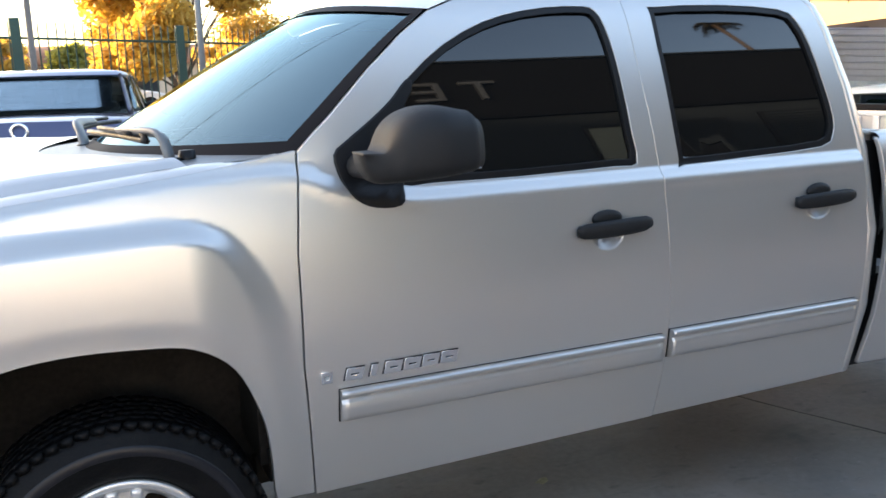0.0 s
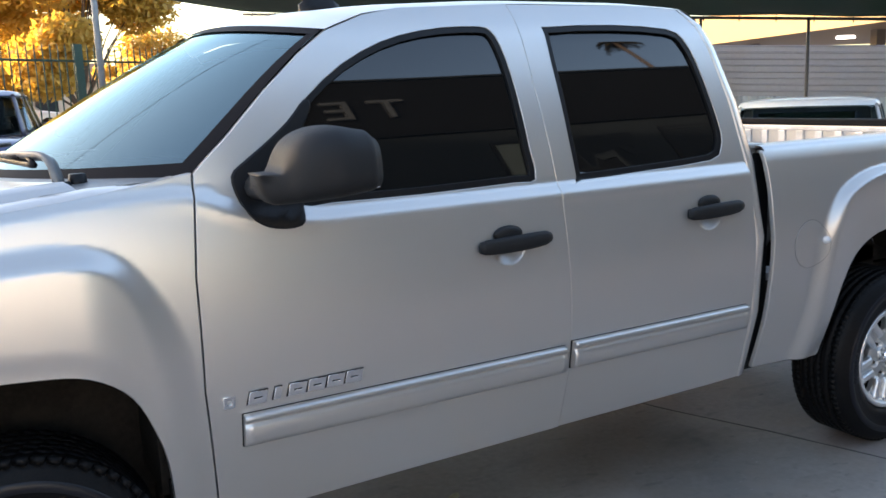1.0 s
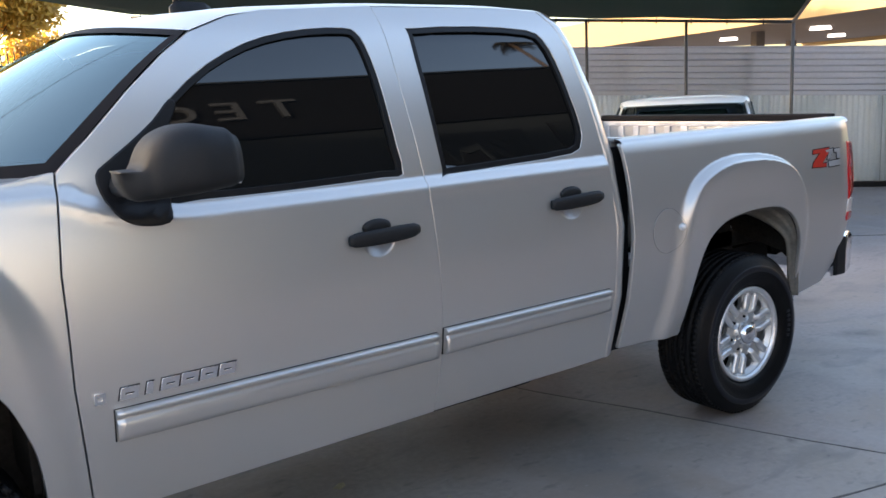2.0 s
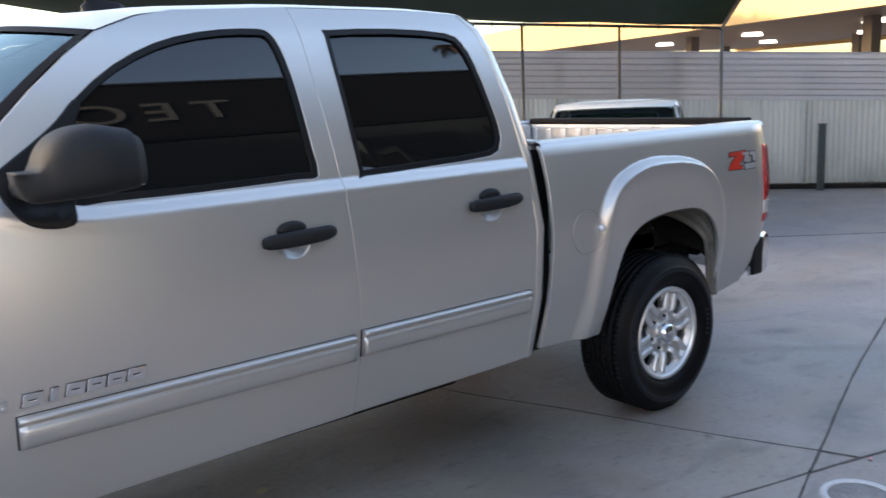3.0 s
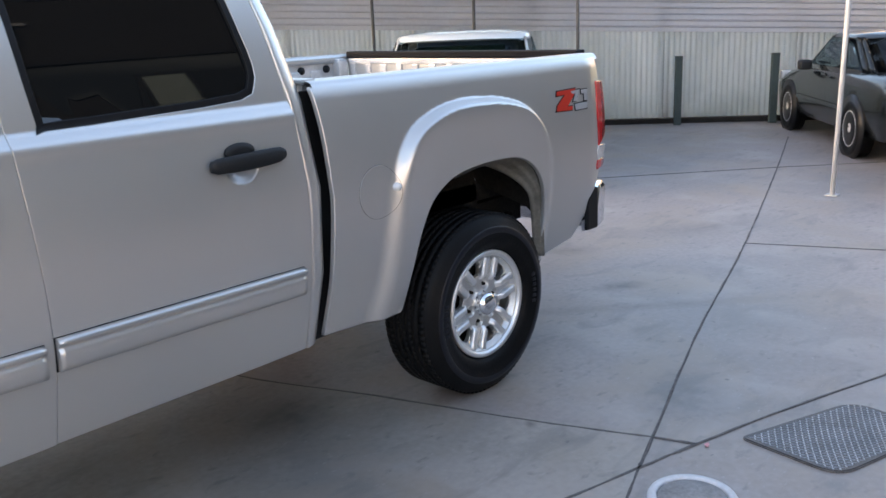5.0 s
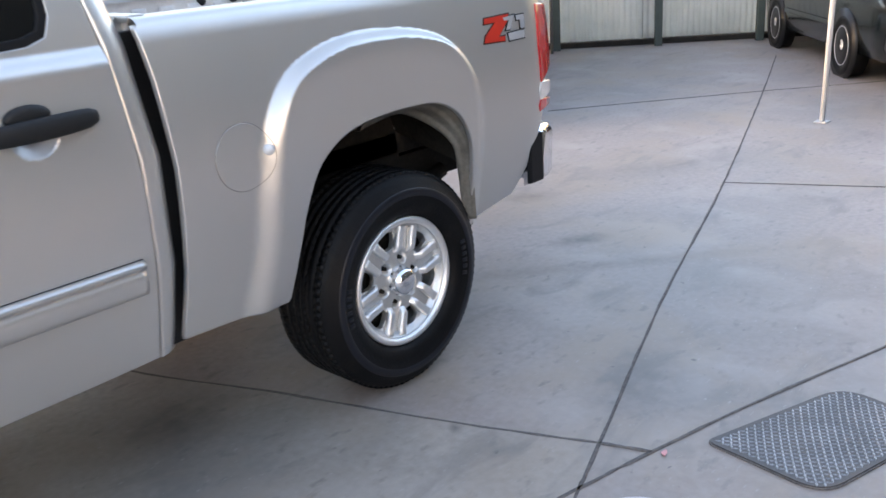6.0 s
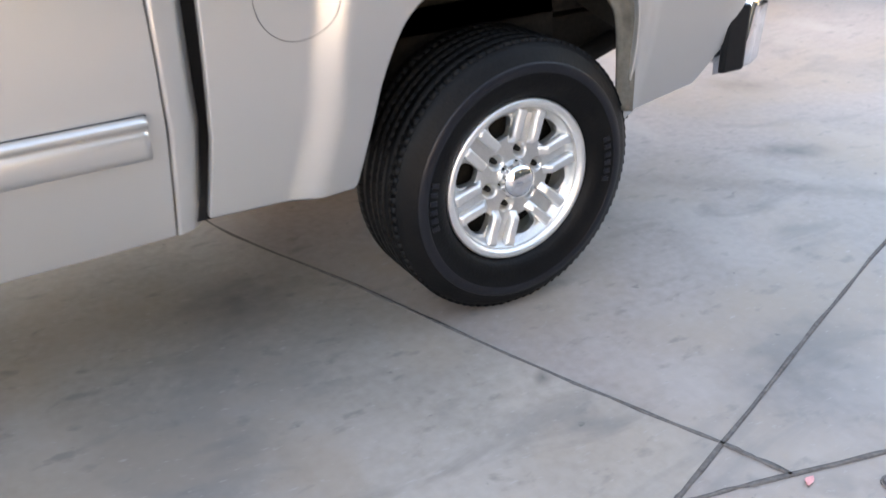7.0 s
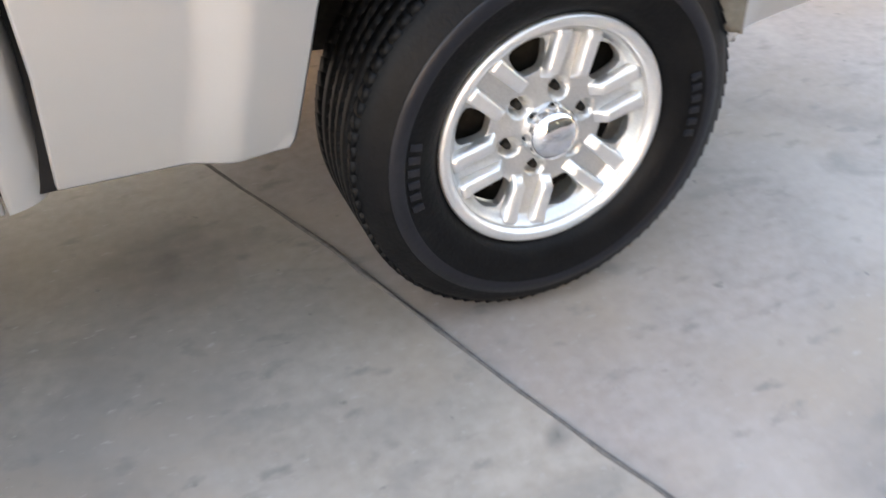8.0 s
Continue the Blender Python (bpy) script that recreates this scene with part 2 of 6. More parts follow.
def tube(bm, pts, r, n=10, cap=True):
    """A round bar along points; r: one radius, or one a point."""
    pts = [Vector(p) for p in pts]
    rs = r if isinstance(r, (list, tuple)) else [r] * len(pts)
    rings = []
    up = Vector((0, 0, 1))
    for i, p in enumerate(pts):
        d = (pts[min(i + 1, len(pts) - 1)] - pts[max(i - 1, 0)]).normalized()
        a = d.cross(up if abs(d.z) < 0.9 else Vector((1, 0, 0))).normalized()
        b = d.cross(a)
        rings.append([bm.verts.new(p + rs[i] * (math.cos(2 * math.pi * k / n) * a + math.sin(2 * math.pi * k / n) * b)) for k in range(n)])
    for s, t in zip(rings, rings[1:]):
        for k in range(n):
            bm.faces.new((s[k], s[(k + 1) % n], t[(k + 1) % n], t[k]))
    if cap:
        bm.faces.new(rings[0][::-1]), bm.faces.new(rings[-1])


def revolve(bm, profile, n=64, centre=(0, 0, 0), closed=False):
    """Spins (radius, y) points round the y axis."""
    rings = []
    for r, y in profile:
        rings.append([bm.verts.new((centre[0] + r * math.cos(2 * math.pi * k / n), centre[1] + y, centre[2] + r * math.sin(2 * math.pi * k / n))) for k in range(n)])
    pairs = list(zip(rings, rings[1:])) + ([(rings[-1], rings[0])] if closed else [])
    for s, t in pairs:
        for k in range(n):
            bm.faces.new((s[k], s[(k + 1) % n], t[(k + 1) % n], t[k]))


def loft(bm, rings, closed=True, caps=True):
    """Skins rings of points."""
    vs = [[bm.verts.new(p) for p in ring] for ring in rings]
    for s, t in zip(vs, vs[1:]):
        k = len(s)
        for i in range(k if closed else k - 1):
            bm.faces.new((s[i], s[(i + 1) % k], t[(i + 1) % k], t[i]))
    if caps and closed:
        bm.faces.new(vs[0][::-1]), bm.faces.new(vs[-1])
    return vs


def curve_pts(pts, n=4, closed=False):
    """A smooth line through the points."""
    p = [Vector((*q, 0)) if len(q) == 2 else Vector(q) for q in pts]
    out = []
    last = len(p) if closed else len(p) - 1
    for i in range(last):
        a, b, c, d = (p[(i + k) % len(p)] if closed else p[min(max(i + k, 0), len(p) - 1)] for k in (-1, 0, 1, 2))
        for k in range(n):
            t = k / n
            q = 0.5 * (2 * b + (c - a) * t + (2 * a - 5 * b + 4 * c - d) * t * t + (3 * b - a - 3 * c + d) * t ** 3)
            out.append(tuple(q[:len(pts[0])]))
    if not closed:
        out.append(tuple(p[-1][:len(pts[0])]))
    return out


def sstep(a, b, x):
    t = min(max((x - a) / (b - a), 0), 1)
    return t * t * (3 - 2 * t)


def inside(poly, x, z):
    """The distance from a closed outline, positive within it."""
    best, odd = 9.0, False
    for (ax, az), (bx, bz) in zip(poly, poly[1:] + poly[:1]):
        t = ((x - ax) * (bx - ax) + (z - az) * (bz - az)) / ((bx - ax) ** 2 + (bz - az) ** 2 + 1e-12)
        t = min(max(t, 0), 1)
        best = min(best, math.hypot(x - ax - t * (bx - ax), z - az - t * (bz - az)))
        if (az > z) != (bz > z) and x < (bx - ax) * (z - az) / (bz - az) + ax:
            odd = not odd
    return best if odd else -best


def within(poly):
    """The same distance as a quick function of x and z, for outlines that are asked often."""
    a = np.array(poly)
    b = np.roll(a, -1, axis=0)
    d = b - a
    dd = (d * d).sum(axis=1) + 1e-12
    lift = np.where(d[:, 1] == 0, 1e-12, d[:, 1])

    def f(x, z):
        px, pz = x - a[:, 0], z - a[:, 1]
        t = np.clip((px * d[:, 0] + pz * d[:, 1]) / dd, 0, 1)
        best = math.sqrt(float(((px - t * d[:, 0]) ** 2 + (pz - t * d[:, 1]) ** 2).min()))
        odd = np.count_nonzero(((a[:, 1] > z) != (b[:, 1] > z)) & (x < d[:, 0] * pz / lift + a[:, 0])) % 2
        return best if odd else -best

    return f


def grown(poly, by):
    """A closed outline moved outwards (by > 0) or inwards."""
    area = sum(a[0] * b[1] - b[0] * a[1] for a, b in zip(poly, poly[1:] + poly[:1]))
    sign = 1 if area > 0 else -1
    out = []
    for i, p in enumerate(poly):
        a, b = Vector(poly[i - 1]), Vector(poly[(i + 1) % len(poly)])
        e1, e2 = (Vector(p) - a).normalized(), (b - Vector(p)).normalized()
        n1, n2 = Vector((e1.y, -e1.x)), Vector((e2.y, -e2.x))
        n = (n1 + n2).normalized() if (n1 + n2).length > 1e-6 else n1
        k = sign * by / max(0.4, n.dot(n1))
        out.append((p[0] + k * n.x, p[1] + k * n.y))
    return out


def panel(name, outer, surf, material, parent=None, label="", holes=(), depth=0.02, step=0.07, xs=(), zs=(), flip=None, round_edge=0.003, both=False):
    """A pressed sheet: an outline in x and z (with holes) laid on the surface y = surf(x, z), with its edge turned inwards by depth.
    flip: the width of the thing, to lay it on its far side."""
    bm = bmesh.new()
    es = []
    for loop in [outer, *holes]:
        vs = [bm.verts.new((x, 0, z)) for x, z in loop]
        es += [bm.edges.new((a, b)) for a, b in zip(vs, vs[1:] + vs[:1])]
    bmesh.ops.triangle_fill(bm, use_beauty=True, use_dissolve=False, edges=es, normal=(0, -1, 0))
    x0, x1 = min(p[0] for p in outer), max(p[0] for p in outer)
    z0, z1 = min(p[1] for p in outer), max(p[1] for p in outer)
    cuts = [((x, 0, 0), (1, 0, 0)) for x in [*np.arange(x0 + step, x1, step), *xs] if x0 < x < x1]
    cuts += [((0, 0, z), (0, 0, 1)) for z in [*np.arange(z0 + step, z1, step), *zs] if z0 < z < z1]
    for co, no in cuts:
        bmesh.ops.bisect_plane(bm, geom=[*bm.verts, *bm.edges, *bm.faces], plane_co=co, plane_no=no, dist=1e-5)
    bmesh.ops.recalc_face_normals(bm, faces=bm.faces)
    if sum(f.normal.y * f.calc_area() for f in bm.faces) > 0:
        bmesh.ops.reverse_faces(bm, faces=bm.faces)
    rim = [e for e in bm.edges if len(e.link_faces) == 1]
    front, normals = list(bm.verts), {}
    h = 0.003
    for v in front:
        x, z = v.co.x, v.co.z
        v.co.y = surf(x, z)
        normals[v] = Vector(((surf(x + h, z) - surf(x - h, z)) / (2 * h), -1, (surf(x, z + h) - surf(x, z - h)) / (2 * h))).normalized()
    twin = {}
    for e in rim:
        f = e.link_faces[0]
        out = (e.verts[0].co + e.verts[1].co) / 2 - f.calc_center_median()
        d = e.verts[1].co - e.verts[0].co
        side_out = d.cross(f.normal)
        side_out = side_out if side_out.dot(out) > 0 else -side_out
        for v in e.verts:
            twin.setdefault(v, [Vector(), None, None, None])[0] += side_out.normalized()
    for v, t in twin.items():
        o = t[0].normalized() if t[0].length > 1e-6 else Vector()
        t[1] = bm.verts.new(v.co + o * round_edge + Vector((0, round_edge, 0)))
        t[2] = bm.verts.new(v.co + o * round_edge + Vector((0, depth, 0)))
        normals[t[1]], normals[t[2]] = o, o
    for e in rim:
        a, b = e.verts
        fl = next(l for l in e.link_faces[0].loops if l.edge == e)
        a, b = (fl.vert, fl.link_loop_next.vert)
        bm.faces.new((b, a, twin[a][1], twin[b][1]))
        bm.faces.new((twin[b][1], twin[a][1], twin[a][2], twin[b][2]))
    bm.verts.index_update()
    ordered = [normals[v] for v in bm.verts]
    if flip is not None:
        for v in bm.verts:
            v.co.y = flip - v.co.y
        bmesh.ops.reverse_faces(bm, faces=bm.faces)
        ordered = [Vector((q.x, -q.y, q.z)) for q in ordered]
    return link(name, bm, material, parent, label, True, [tuple(q) for q in ordered])


# ---- ground ----
WALL_AT, WALL_ALONG, WALL_IN = Vector((12.55, 3.90, 0)), Vector((0.593, -0.805, 0)), Vector((0.805, 0.593, 0))


def rise(x, y):
    """The lot is flat round the pickup and climbs gently beyond its far side, towards the fence."""
    return (0.44 * sstep(2.3, 4.6, y) + 0.19 * sstep(4.6, 13.0, y)) * (1 - sstep(2.5, 7.0, x))


def build_ground():
    xs = [-3000, -600, -150, -60, -30, -16, -10, *np.arange(-6, 16.1, 1.0), 20, 30, 60, 150, 600, 3000]
    ys = [-3000, -600, -150, -60, -30, -16, -10, *np.arange(-6, 14.1, 0.5), 20, 30, 60, 150, 600, 3000]
    bm = bmesh.new()
    grid = [[bm.verts.new((x, y, rise(x, y))) for x in xs] for y in ys]
    for a, b in zip(grid, grid[1:]):
        for i in range(len(xs) - 1):
            bm.faces.new((a[i], a[i + 1], b[i + 1], b[i]))
    tagged(link("ground", bm, CONCRETE), "grey trowelled concrete yard with dark smudges and pale scuffs", "ground", kind="structure")


build_ground()

# a browner, slightly paler slab beside and under the pickup, bounded by the joints
bm = bmesh.new()
slab = curve_pts([(2.98, 1.6), (3.03, 1.05), (3.27, 0.38), (3.495, -0.305), (3.675, -0.772)], 6) + curve_pts([(3.43, -0.853), (3.10, -0.97), (2.84, -1.04), (2.5, -1.12), (1.2, -1.40), (-6.0, -3.0)], 4) + [(-6.0, 1.6)]
low, top = [bm.verts.new((x, y, -0.01)) for x, y in slab], [bm.verts.new((x, y, 0.0025)) for x, y in slab]
bm.faces.new(top[::-1])
for i in range(len(slab)):
    bm.faces.new((low[i - 1], low[i], top[i], top[i - 1]))
bmesh.ops.triangulate(bm, faces=bm.faces)
bmesh.ops.recalc_face_normals(bm, faces=bm.faces)
tagged(link("pavement", bm, CONCRETE_WARM, smooth=False), "brownish concrete slab under the pickup", "pavement", kind="structure")


def joint(name, pts, w):
    """A filled joint or crack: a thin, uneven dark strip a few millimetres proud of the slab."""
    pts = curve_pts(pts, 6)
    rnd = random.Random(len(pts) + int(100 * abs(pts[0][0])))
    bm = bmesh.new()
    left, right = [], []
    fine = []
    for a, b in zip(pts, pts[1:]):
        n = max(1, int(math.hypot(b[0] - a[0], b[1] - a[1]) / 0.09))
        fine += [(a[0] + (b[0] - a[0]) * k / n, a[1] + (b[1] - a[1]) * k / n) for k in range(n)]
    fine.append(pts[-1])
    for i, p in enumerate(fine):
        q, r = fine[max(i - 1, 0)], fine[min(i + 1, len(fine) - 1)]
        d = Vector((r[0] - q[0], r[1] - q[1])).normalized()
        ww, off = 0.80 * w * rnd.uniform(0.55, 1.3) / 2, rnd.uniform(-0.12, 0.12) * w
        for side_list, s in ((left, 1), (right, -1)):
            side_list.append((p[0] - d.y * (s * ww + off), p[1] + d.x * (s * ww + off)))
    rows = [[bm.verts.new((x, y, z)) for x, y, z in (((*l, -0.01)), ((*l, 0.004)), ((*r, 0.004)), ((*r, -0.01)))] for l, r in zip(left, right)]
    for a, b in zip(rows, rows[1:]):
        for k in range(3):
            bm.faces.new((a[k], b[k], b[k + 1], a[k + 1]))
    return tagged(link(name, bm, JOINT), "thin dark joint in the concrete yard", "joint", kind="structure")


joint("trim", [(2.98, 1.6), (3.03, 1.05), (3.27, 0.38), (3.495, -0.305), (3.675, -0.772)], 0.014)
joint("trim", [(3.675, -0.772), (3.70, -0.85), (3.725, -0.93)], 0.016)
joint("trim", [(2.2, -0.30), (2.454, -0.541), (2.839, -0.70), (3.431, -0.853), (3.69, -0.92), (4.25, -1.08), (5.04, -1.343), (7.0, -2.0)], 0.013)
joint("trim", [(3.43, -0.853), (3.675, -0.772), (4.87, -0.36), (6.65, 0.19), (9.69, 1.21), (11.9, 1.98)], 0.014)
joint("trim", [(8.1, 2.55), (8.42, 2.30), (9.69, 1.21), (10.16, 0.76), (12.5, -1.4)], 0.014)
joint("trim", [(6.65, 0.19), (7.04, -0.79), (7.5, -2.0)], 0.012)
joint("trim", [(2.6, -1.75), (3.16, -1.428), (3.55, -1.54), (3.936, -1.648), (4.6, -1.85)], 0.005)
joint("trim", [(3.43, -0.853), (3.10, -0.97), (2.84, -1.04), (2.5, -1.12)], 0.010)
joint("trim", [(3.31, -1.20), (3.25, -1.27), (3.24, -1.36), (3.17, -1.42)], 0.003)


# ---- pickup ----
WIDE = 2.03                     # the pickup's near side lies along y = 0
REAR_FLARE = curve_pts([(3.005, 0.40), (3.025, 0.52), (3.067, 0.70), (3.092, 0.90), (3.135, 1.08), (3.205, 1.19), (3.315, 1.248), (3.45, 1.278), (3.61, 1.281), (3.77, 1.264), (3.91, 1.22), (4.01, 1.13), (4.06, 1.0), (4.075, 0.8), (4.075, 0.40)], 13)
REAR_ARCH = curve_pts([(3.150, 0.50), (3.164, 0.54), (3.192, 0.67), (3.226, 0.80), (3.293, 0.925), (3.41, 1.000), (3.56, 1.028), (3.72, 1.032), (3.85, 1.018), (3.945, 0.965), (4.005, 0.87), (4.028, 0.74), (4.035, 0.495)], 4)
FRONT_FLARE = curve_pts([(-0.56, 0.40), (-0.55, 0.70), (-0.52, 1.02), (-0.43, 1.21), (-0.25, 1.275), (0.045, 1.29), (0.235, 1.285), (0.345, 1.22), (0.42, 1.05), (0.455, 0.75), (0.46, 0.40)], 14)
FRONT_ARCH = curve_pts([(-0.50, 0.50), (-0.475, 0.70), (-0.40, 0.88), (-0.28, 0.985), (-0.11, 1.014), (0.087, 1.008), (0.222, 0.986), (0.325, 0.910), (0.388, 0.77), (0.414, 0.65), (0.425, 0.472)], 4)
CUPS = [(1.535, 1.182), (2.445, 1.200)]


in_rear_flare, in_front_flare, in_front_arch = within(REAR_FLARE), within(FRONT_FLARE), within(FRONT_ARCH)


def eased(x, xs, ys):
    """A smooth line through a few points."""
    if x <= xs[0] or x >= xs[-1]:
        return ys[0] if x <= xs[0] else ys[-1]
    m = [0.0] * len(xs)
    for i in range(1, len(xs) - 1):
        a, b = (ys[i] - ys[i - 1]) / (xs[i] - xs[i - 1]), (ys[i + 1] - ys[i]) / (xs[i + 1] - xs[i])
        m[i] = 0.0 if a * b <= 0 else 2 * a * b / (a + b)
    i = next(k for k in range(len(xs) - 1) if x <= xs[k + 1])
    h = xs[i + 1] - xs[i]
    t = (x - xs[i]) / h
    return (2 * t ** 3 - 3 * t * t + 1) * ys[i] + (t ** 3 - 2 * t * t + t) * h * m[i] + (3 * t * t - 2 * t ** 3) * ys[i + 1] + (t ** 3 - t * t) * h * m[i + 1]


def shoulder(x):
    """The height of the crease along the fender and under the windows."""
    if x < 0.5:
        return 1.44 - 0.101 * (0.5 - x) ** 1.55
    return eased(x, [0.5, 0.72, 0.95, 2.75], [1.44, 1.372, 1.345, 1.35])


def side(x, z):
    """How far the body's side lies in from the pickup's widest line."""
    low = 0.075 * (max(1.0 - z, 0) / 0.5) ** 1.7
    if x < 2.76:
        zs = shoulder(x)
        u = z - zs
        y = low + 0.028 * (max(min(z, zs) - 1.0, 0) / 0.33) ** 2
        v = 0.5 * (u + math.sqrt(u * u + 0.0010))
        y += 0.17 * v + 0.20 * v * v + 0.014 * sstep(-0.02, 0.02, u)
        y -= 0.006 * sstep(0.35, 0.75, x) * math.exp(-((z - zs + 0.035) / 0.02) ** 2)
        if z > 1.84:
            y += 2.2 * (z - 1.84) ** 2
    else:
        y = low + 0.028 * (max(z - 1.0, 0) / 0.33) ** 2 + 0.9 * max(0.0, z - 1.355) ** 1.5
    if 2.6 < x < 4.45:
        d = in_rear_flare(x, z)
        leg = 1 - sstep(0.95, 1.27, z)
        y -= ((0.050 - 0.014 * leg) * sstep(-0.016 - 0.036 * leg, 0.015 + 0.030 * leg, d) - 0.020 * sstep(0.0, 0.2, d)) * sstep(0.40, 0.50, z) if d > -0.06 else 0
    if x < 0.55:
        d = in_front_flare(x, z)
        top = sstep(1.0, 1.25, z)
        y -= 0.034 * (1 - 0.5 * sstep(0.22, 0.42, x)) * sstep(-0.07 + 0.028 * top, 0.05 - 0.024 * top, d) if d > -0.08 else 0
        e = -in_front_arch(x, z)
        y += 0.007 * (1 - sstep(0.0, 0.075, e)) * sstep(0.50, 0.62, z) if -0.03 < e < 0.08 else 0
        y += 0.5 * max(0.0, -0.55 - x) ** 2
    if x > 4.40:
        y += 1.2 * (x - 4.40) ** 2
    for cx, cz in CUPS:
        r = math.hypot((x - cx - 0.004) / 0.066, (z - cz + 0.010) / 0.064)
        if r < 1:
            y += 0.027 * (1 - r ** 3) ** 1.3
    return y


A_LINE = [(0.557, 1.486), (0.656, 1.572), (0.792, 1.701), (0.916, 1.805), (1.013, 1.872), (1.15, 1.922), (1.282, 1.947)]
ROOF_LINE = [(1.282, 1.947), (1.72, 1.970), (2.3, 1.970), (2.54, 1.955)]
CAB_BACK = [(2.56, 1.955), (2.607, 1.90), (2.645, 1.81), (2.708, 1.60), (2.758, 1.36), (2.778, 1.06), (2.780, 0.75), (2.763, 0.48)]
GAP_FRONT = [(0.554, 1.480), (0.526, 1.204), (0.522, 0.88), (0.551, 0.455)]
GAP_DOORS = [(1.715, 1.968), (1.733, 1.69), (1.766, 1.358), (1.784, 1.015), (1.796, 0.733), (1.782, 0.47)]
GAP_BACK = [(2.50, 1.957), (2.555, 1.89), (2.590, 1.80), (2.636, 1.60), (2.680, 1.36), (2.700, 1.06), (2.704, 0.75), (2.695, 0.475)]
GLASS_1 = [(0.850, 1.366), (0.848, 1.45), (0.846, 1.60), (0.972, 1.725), (1.115, 1.809), (1.259, 1.859), (1.42, 1.884), (1.565, 1.888), (1.609, 1.873), (1.634, 1.825), (1.654, 1.727), (1.668, 1.586), (1.677, 1.47), (1.684, 1.374), (1.60, 1.369), (1.25, 1.362), (0.95, 1.364)]
GLASS_2 = [(1.824, 1.860), (1.853, 1.887), (2.134, 1.895), (2.397, 1.880), (2.470, 1.840), (2.512, 1.750), (2.548, 1.603), (2.572, 1.486), (2.560, 1.420), (2.499, 1.380), (2.179, 1.365), (1.872, 1.356), (1.850, 1.374), (1.832, 1.63)]


def dense(pts, n=6):
    out = []
    for a, b in zip(pts, pts[1:]):
        out += [(a[0] + (b[0] - a[0]) * k / n, a[1] + (b[1] - a[1]) * k / n) for k in range(n)]
    return out + [pts[-1]]


def shifted(pts, dx, dz=0.0):
    return [(x + dx, z + dz) for x, z in pts]


truck = root("pickup_truck", (1.8, 1.015, 0), "silver crew-cab pickup truck with black mirrors and tinted windows", "pickup truck")


def pane(name, outline, surf, back, material, parent, label="", flip=None):
    return panel(name, outline, lambda x, z: surf(x, z) + back, material, parent, label, (), 0.004, 0.12, flip=flip, round_edge=0.0005)


def seal(name, outline, width, back, parent, flip=None):
    """A rubber seal round a pane."""
    inner = [q for q in grown(outline, -width) if inside(outline, *q) > 0.80 * width]
    return panel(name, grown(outline, -0.0005), lambda x, z: side(x, z) + back, SEAL, parent, "", (inner,), 0.012, 0.1, flip=flip, round_edge=0.003)


def door_handle(cx, cz, parent, y0, s):
    """A pull bar over a cup, with a domed plate above; y0, s: the skin and which way is out."""
    bm = bmesh.new()
    rings = []
    for k in range(15):
        u = -1 + 2 * k / 14
        x = cx + 0.021 + 0.140 * u
        hz = 0.0275 * (1 - 0.22 * abs(u) ** 3) * (1 if abs(u) < 0.98 else 0.72)
        out = 0.030 - 0.012 * u * u
        rings.append([(x, y0 + s * (out + 0.012 * math.cos(a) * (1 if math.cos(a) > 0 else 0.6)), cz + 0.004 * u + hz * math.sin(a)) for a in np.linspace(0, 2 * math.pi, 12, endpoint=False)])
    loft(bm, rings)
    for end in (-1, 1):
        ex = cx + 0.021 + end * 0.108
        box(bm, (ex - 0.022, min(y0, y0 + s * 0.024), cz + 0.004 * end - 0.018), (ex + 0.022, max(y0, y0 + s * 0.024), cz + 0.004 * end + 0.018), bevel=0.005)
    h = part("door_handle", bm, PLASTIC, parent, "dark grey plastic pull handle")
    bm = bmesh.new()
    rings = []
    for k in range(6):
        r = 1 - k / 6
        t = (1 - r * r) ** 0.5
        rings.append([(cx + (0.058 + 0.004 * k / 6) * (0.45 + 0.55 * r) * math.cos(a), y0 + s * (0.001 + 0.014 * t), cz + 0.030 + 0.028 * (0.3 + 0.7 * r) * math.sin(a)) for a in np.linspace(0, 2 * math.pi, 20, endpoint=False)])
    loft(bm, rings)
    part("handle_plate", bm, PLASTIC, parent)
    return h


def strip(name, x0, x1, zc, profile, material, parent, flip=None, label=""):
    """A moulding of one profile of (out, height) laid along the body's side."""
    bm = bmesh.new()
    n = 48
    rings = []
    for k in range(n + 1):
        x = x0 + (x1 - x0) * k / n
        rings.append([(x, side(x, zc + h) - o, zc + h) for o, h in profile])
    if flip is not None:
        rings = [[(x, flip - y, z) for x, y, z in r] for r in rings][::-1]
    loft(bm, rings)
    ob = link(name, bm, material, parent, label)
    for p in ob.data.polygons:
        p.use_smooth = len(p.vertices) < 5
    return ob


MOULDING = [(-0.004, -0.050), (0.008, -0.051), (0.017, -0.050), (0.023, -0.046), (0.0265, -0.040), (0.0285, -0.030), (0.0285, -0.010), (0.0265, 0.006), (0.022, 0.014), (0.018, 0.0185), (0.0165, 0.022), (0.018, 0.0255), (0.023, 0.028), (0.0275, 0.032), (0.029, 0.037), (0.0265, 0.043), (0.020, 0.048), (0.010, 0.050), (-0.004, 0.050)]


